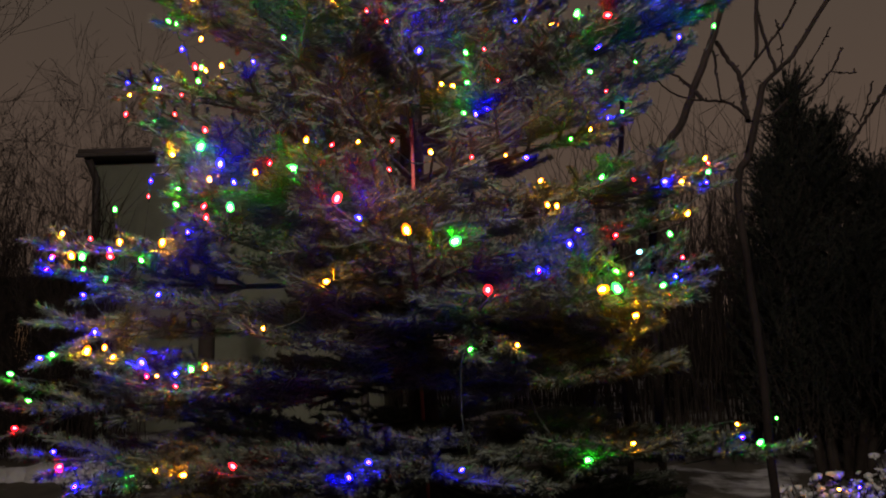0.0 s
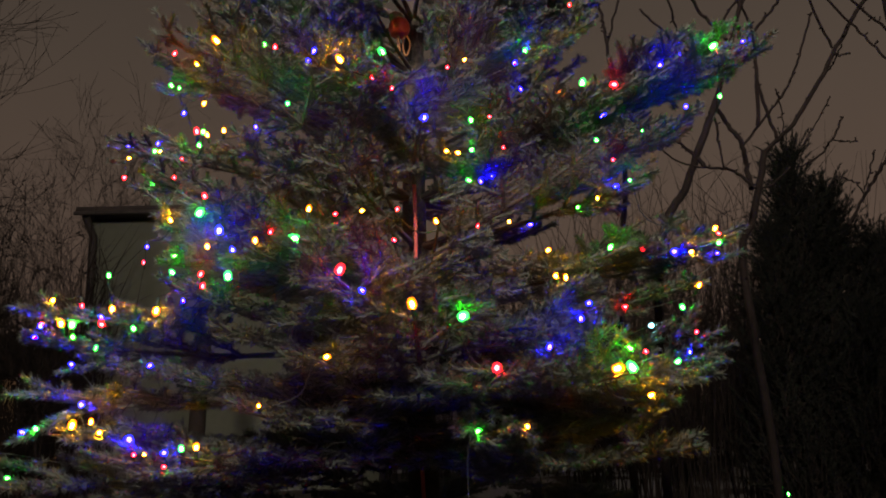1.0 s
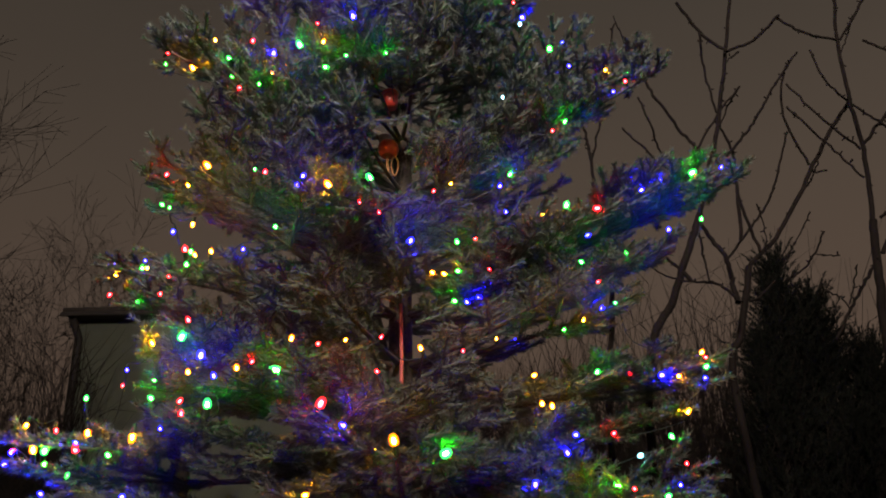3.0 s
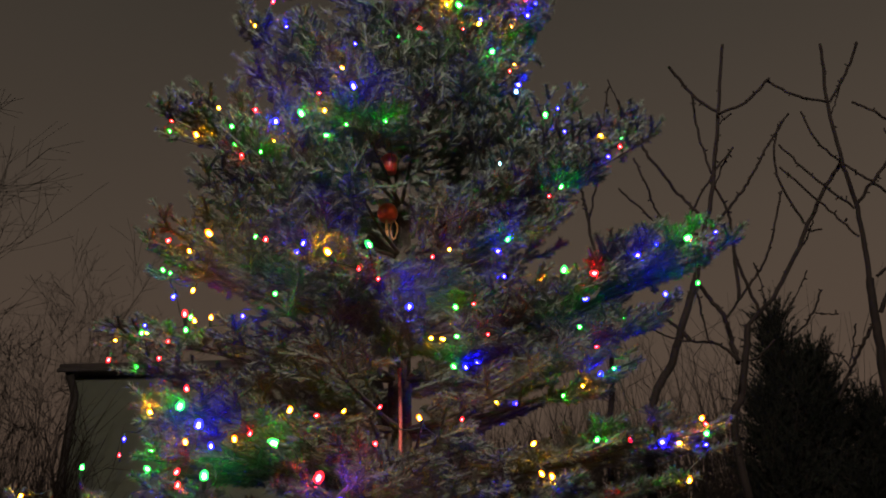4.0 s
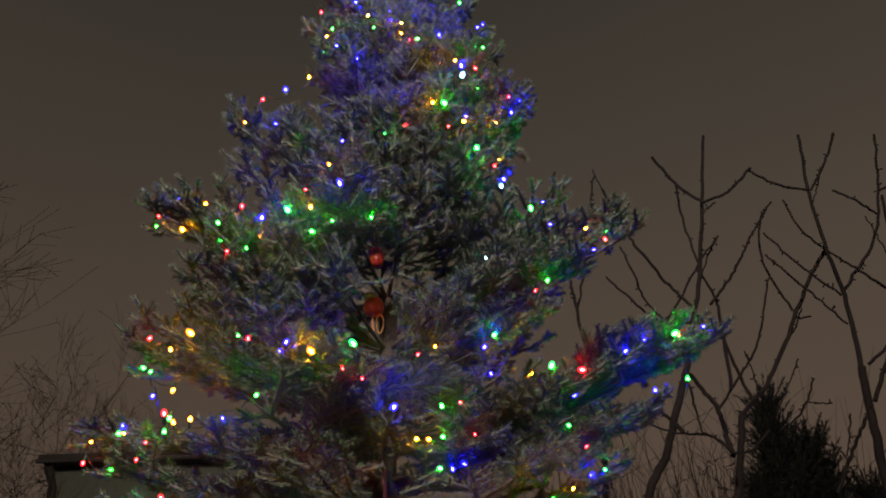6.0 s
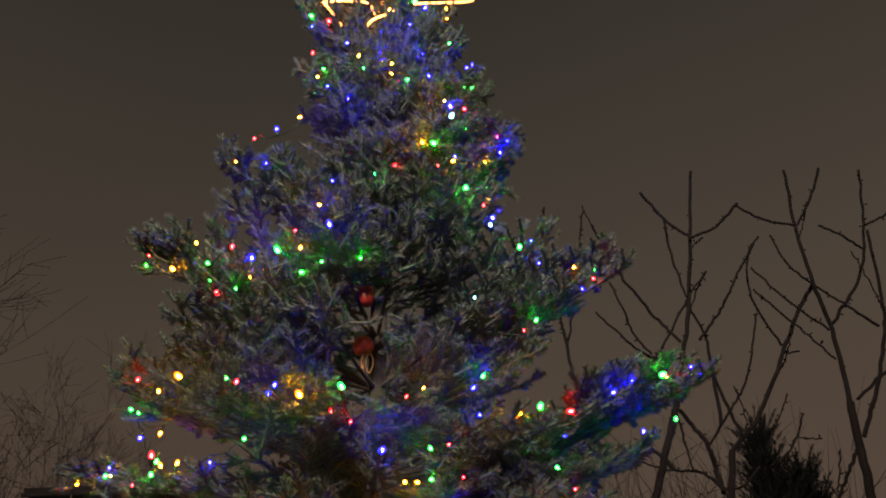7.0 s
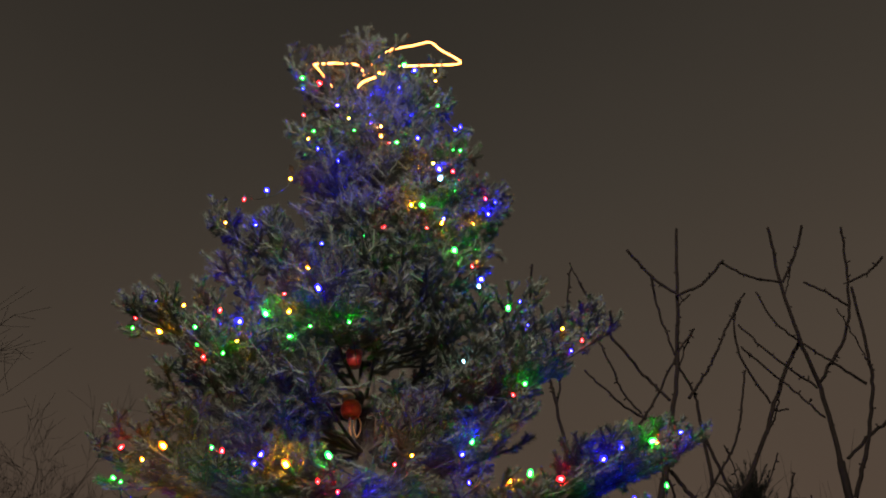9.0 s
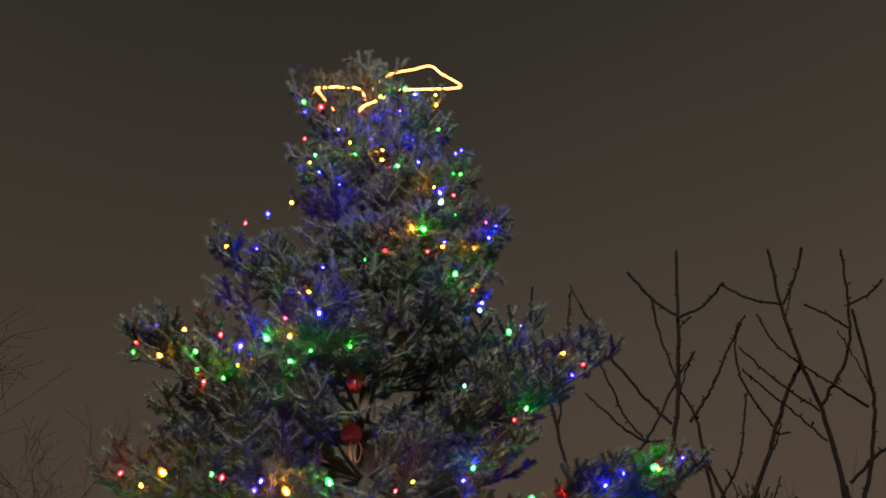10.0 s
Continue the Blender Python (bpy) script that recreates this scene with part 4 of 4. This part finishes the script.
far_tree((-5.4, 10.2, 0), 1.6, 0.04, 25, "small leafless tree with a thin dark stem", 3)


def shoots(name, label, cat, x0, x1, y, depth, low, high, count, seed, thick=0.006):
    """A thicket of upright bare shoots."""
    rng = np.random.default_rng(seed)
    n = count
    p = np.stack([rng.uniform(x0, x1, n), y + rng.uniform(0, depth, n), np.zeros(n)], 1)
    h = rng.uniform(low, high, n)
    pieces, d = [], unit(np.stack([rng.normal(0, 0.10, n), rng.normal(0, 0.08, n), np.ones(n)], 1))
    q = p
    for k in range(4):
        e = q + d * (h / 4)[:, None]
        pieces.append(rods(q, e, thick * (1 - 0.2 * k), thick * (0.8 - 0.2 * k) + 0.001, 3))
        side = unit(d + rng.normal(0, 0.45, (n, 3)))
        pieces.append(rods(e, e + side * (h * 0.22)[:, None], thick * 0.5, 0.0015, 3))
        q, d = e, unit(d + rng.normal(0, 0.10, (n, 3)))
    v, f = merge(pieces)
    tagged(part(name, raw_mesh(name, v, f, FAR_BARK)), label, cat, "", "stuff")


shoots("bare_thicket", "thicket of thin upright leafless shoots behind the fruit trees", "shrubs", 1.6, 5.2, 8.6, 1.6, 2.6, 4.1, 330, 31, 0.010)
shoots("bare_thicket", "low leafless hedge across the far end of the garden", "shrubs", -4.5, 9.0, 15.0, 1.5, 0.9, 1.9, 900, 32, 0.012)
shoots("bare_thicket", "dense dark leafless hedge at the garden boundary", "shrubs", 0.8, 17.5, 21.5, 2.4, 3.0, 5.3, 1700, 34, 0.024)
shoots("bare_thicket", "tangle of leafless shrubs by the house wall", "shrubs", -9.0, -4.6, 10.5, 1.2, 1.2, 2.9, 420, 33, 0.009)
shoots("bare_thicket", "dense tall leafless shrubs screening the end of the house", "shrubs", -12.5, -7.6, 12.2, 1.6, 2.6, 4.9, 1200, 35, 0.014)
shoots("bare_thicket", "narrow clump of tall leafless shoots beside the lit window", "shrubs", -6.7, -6.0, 12.2, 1.2, 2.4, 4.2, 170, 36, 0.014)


# ---- dark juniper ----
def juniper(foot, stems, seed):
    tree = tagged(new("juniper_tree"), "broad dark evergreen juniper with ragged pointed tops", "evergreen tree")
    tree.location = foot
    rng = np.random.default_rng(seed)
    for dx, dy, h, rad, count in stems:
        st = tube([(dx * 0.4, dy * 0.4, -0.05), (dx * 0.8, dy * 0.8, h * 0.4), (dx, dy, h * 0.93)], [0.06, 0.045, 0.012], 7)
        part("stem", raw_mesh("stem", *st, FAR_BARK, True), tree)
        n = count
        z = h * (0.12 + 0.86 * rng.random(n) ** 0.8)
        r = rad * np.interp(z / h, [0, 0.25, 0.6, 1], [0.8, 1.0, 0.62, 0.04]) * rng.uniform(0.35, 1.08, n)
        a = rng.random(n) * 6.283
        p = np.stack([dx + r * np.cos(a), dy + r * np.sin(a), z], 1)
        d = unit(np.stack([0.55 * np.cos(a), 0.55 * np.sin(a), 0.9 + 0 * a], 1) + rng.normal(0, 0.36, (n, 3)))
        ln = rng.uniform(0.14, 0.52, n) * np.interp(z / h, [0, 0.8, 1], [1.15, 0.9, 0.7])
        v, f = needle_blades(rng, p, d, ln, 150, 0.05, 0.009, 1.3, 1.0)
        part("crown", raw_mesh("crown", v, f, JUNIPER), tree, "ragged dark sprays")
        part("twig_work", raw_mesh("twig_work", *rods(p - d * 0.15, p + d * ln[:, None], 0.006, 0.002, 3), FAR_BARK), tree)


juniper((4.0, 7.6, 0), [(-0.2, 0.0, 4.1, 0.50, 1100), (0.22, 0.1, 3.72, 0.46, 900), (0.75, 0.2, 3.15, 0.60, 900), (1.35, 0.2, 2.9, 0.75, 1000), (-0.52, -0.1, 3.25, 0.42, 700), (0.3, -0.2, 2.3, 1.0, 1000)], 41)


# ---- the house ----
def house():
    home = tagged(new("house"), "plastered two-storey house with low dark roof and downpipes", "house")
    home.location = (-5.0, 14.0, 0)
    part("wall", box_mesh("wall", (5.6, 7.0, 5.2), PLASTER, 0.03), home, "", pose(1.05, 3.5, 2.55))
    # added wall in bark colour, filling in for a dark zone of tree trunks
    part("side_wall", box_mesh("side_wall", (3.6, 6.0, 3.2), FAR_BARK, 0.03), home, "dark wall added beside the house", pose(-3.606, 4.6, 1.55))
    bm = bmesh.new()
    bmesh.ops.create_cube(bm, size=1, matrix=Matrix.Diagonal((5.9, 8.0, 0.07, 1)))
    top = [v for v in bm.verts if v.co.z > 0]
    for v in top:
        v.co.z += 0.9 if abs(v.co.y) < 1 else 0.05
    bmesh.ops.bevel(bm, geom=bm.edges[:], offset=0.012, segments=1, affect="EDGES")
    part("roof", bm_mesh("roof", bm, ROOFING), home, "dark low roof with deep eaves", pose(1.15, 3.5, 5.22))
    part("gutter", raw_mesh("gutter", *tube([(-1.80, -0.53, 5.17), (1.0, -0.53, 5.16), (4.1, -0.53, 5.15)], 0.04, 8), PIPE, True), home)
    part("chimney", box_mesh("chimney", (0.35, 0.35, 0.6), PLASTER, 0.02), home, "", pose(-0.75, 1.0, 5.55))
    for x in (-1.62, 3.5):
        part("downpipe", raw_mesh("downpipe", *tube([(x, -0.45, 5.13), (x, -0.09, 4.8), (x, -0.09, 0.0)], 0.075, 8), PIPE, True), home, "dark metal downpipe")
    win = part("window", box_mesh("window", (0.55, 0.08, 1.2), FRAME, 0.015), home, "window with warm light behind a curtain", pose(-4.0, 1.57, 1.65))
    part("pane", box_mesh("pane", (0.22, 0.03, 1.06), WARM_WINDOW, 0.004), win, "warmly lit pane", pose(-0.125, -0.05, 0))
    part("pane", box_mesh("pane", (0.22, 0.03, 1.06), WARM_WINDOW, 0.004), win, "warmly lit pane", pose(0.125, -0.05, 0))
    part("glazing_bar", box_mesh("glazing_bar", (0.48, 0.03, 0.04), FRAME, 0.004), win, "", pose(0, -0.075, 0.25))


house()


def snow_lumps(rng, centres, sizes):
    """Soft uneven snow cushions, joined."""
    bm = bmesh.new()
    for c, r in zip(centres, sizes):
        got = bmesh.ops.create_icosphere(bm, subdivisions=2 if r > 0.05 else 1, radius=r)["verts"]
        sx, sy = rng.uniform(0.6, 1.7), rng.uniform(0.6, 1.5)
        for v in got:
            k = 1 + 0.8 * noise.noise(Vector(v.co) * (1.7 / r) + Vector(c) * 3) + 0.4 * noise.noise(Vector(v.co) * (4.5 / r) + Vector(c) * 5)
            v.co = Vector((v.co.x * k * sx, v.co.y * k * sy, v.co.z * k * 0.75)) + Vector(c)
    return bm


def snowy_shrub(foot, wide, high, count, seed, label):
    """A low bare shrub with snow lying on its twigs."""
    rng = np.random.default_rng(seed)
    shrub = tagged(new("snowy_shrub"), label, "shrub", "snowy shrubs")
    shrub.location = foot
    a = rng.random(count) * 6.283
    r = wide * np.sqrt(rng.random(count))
    tip = np.stack([r * np.cos(a), 0.6 * r * np.sin(a), 0.9 * high * (1 - 0.5 * (r / wide) ** 2) * rng.uniform(0.75, 1.05, count)], 1)
    low = tip * (0.35, 0.35, 0.0) + (0, 0, -0.05)
    part("twig_work", raw_mesh("twig_work", *rods(low, tip, 0.007, 0.003, 4), FAR_BARK), shrub)
    spots = [tuple(low[i] + (tip[i] - low[i]) * rng.uniform(0.6, 1.0)) for i in range(count) for _ in range(4)]
    bm = snow_lumps(rng, spots, rng.uniform(0.008, 0.032, len(spots)))
    tagged(part("snow_cover", bm_mesh("snow_cover", bm, SNOW, True), shrub, "soft white snow on the twigs"), kind="stuff")


snowy_shrub((2.55, 5.0, 0), 0.45, 0.66, 80, 51, "low leafless shrub capped with dimmed grey snow")
snowy_shrub((3.25, 5.3, 0), 0.5, 0.72, 90, 52, "low leafless shrub capped with dimmed grey snow")
snowy_shrub((4.9, 8.9, 0), 0.7, 0.8, 90, 53, "spreading leafless shrub dusted with snow")
snowy_shrub((-3.4, 7.4, 0), 0.6, 0.55, 80, 54, "low leafless shrub beside the fir with snow")


def snow_bank(points, wide, high, seed):
    """A long heap of cleared snow."""
    rng = np.random.default_rng(seed)
    path = smooth_path(points, 10)
    bm = snow_lumps(rng, [tuple(p + np.array([0, rng.normal(0, 0.1), 0])) for p in path for _ in range(2)], rng.uniform(0.6, 1.1, 2 * len(path)) * wide)
    for v in bm.verts:
        v.co.z *= high / wide
    ob = tagged(part("snow_bank", bm_mesh("snow_bank", bm, SNOW, True)), "low uneven bank of dimmed grey snow on the ground", "snow", "", "stuff")
    return ob


snow_bank([(5.4, 13.4, 0), (7.4, 14.0, 0), (10.5, 14.4, 0)], 0.34, 0.30, 61)
snow_bank([(-6.2, 9.4, 0), (-4.6, 9.2, 0), (-3.0, 9.5, 0)], 0.22, 0.16, 62)
snow_bank([(2.2, 19.4, 0), (4.4, 19.8, 0), (7.2, 20.0, 0)], 0.45, 0.26, 63)
snow_bank([(0.8, 12.2, 0), (2.0, 12.0, 0), (3.3, 12.4, 0)], 0.26, 0.16, 64)


def dark_pole():
    # pole set for a dark upright strip, ending where the fir hides it
    post = tagged(new("leaning_pole"), "dark pole leaning behind the fir", "post")
    post.location = (-2.62, 8.0, 0)
    v, f = tube([(0.0, 0, -0.1), (0.05, 0, 1.5), (0.12, 0, 3.3)], [0.10, 0.085, 0.075], 10)
    part("shaft", raw_mesh("shaft", v, f, FAR_BARK, True), post)
    part("cap", lathe_mesh("cap", [(0.080, 3.28), (0.085, 3.31), (0.05, 3.36), (0.01, 3.38)], FAR_BARK, 10), post, "", pose(0.12, 0, 0))


dark_pole()


# ---- ground ----
def ground():
    """One sheet with gentle bumps near by, running out to the horizon."""
    g = np.concatenate([-np.geomspace(500, 14, 14), np.linspace(-13, 24, 112), np.geomspace(26, 500, 14)])
    xs, ys = np.meshgrid(g, g)
    z = np.array([0.10 * noise.noise((x * 0.45, y * 0.45, 0)) + 0.05 * noise.noise((x * 1.7, y * 1.7, 3)) if abs(x) < 26 and abs(y) < 26 else 0.0
                  for x, y in zip(xs.ravel(), ys.ravel())])
    n = len(g)
    i, j = np.meshgrid(np.arange(n - 1), np.arange(n - 1))
    k = (j * n + i).ravel()
    me = raw_mesh("ground", np.stack([xs.ravel(), ys.ravel(), z - 0.03], 1), np.stack([k, k + 1, k + n + 1, k + n], 1), GROUND, True)
    tagged(part("ground", me), "dark garden soil and grass under patches of dimmed grey snow", "ground", "", "structure")


ground()
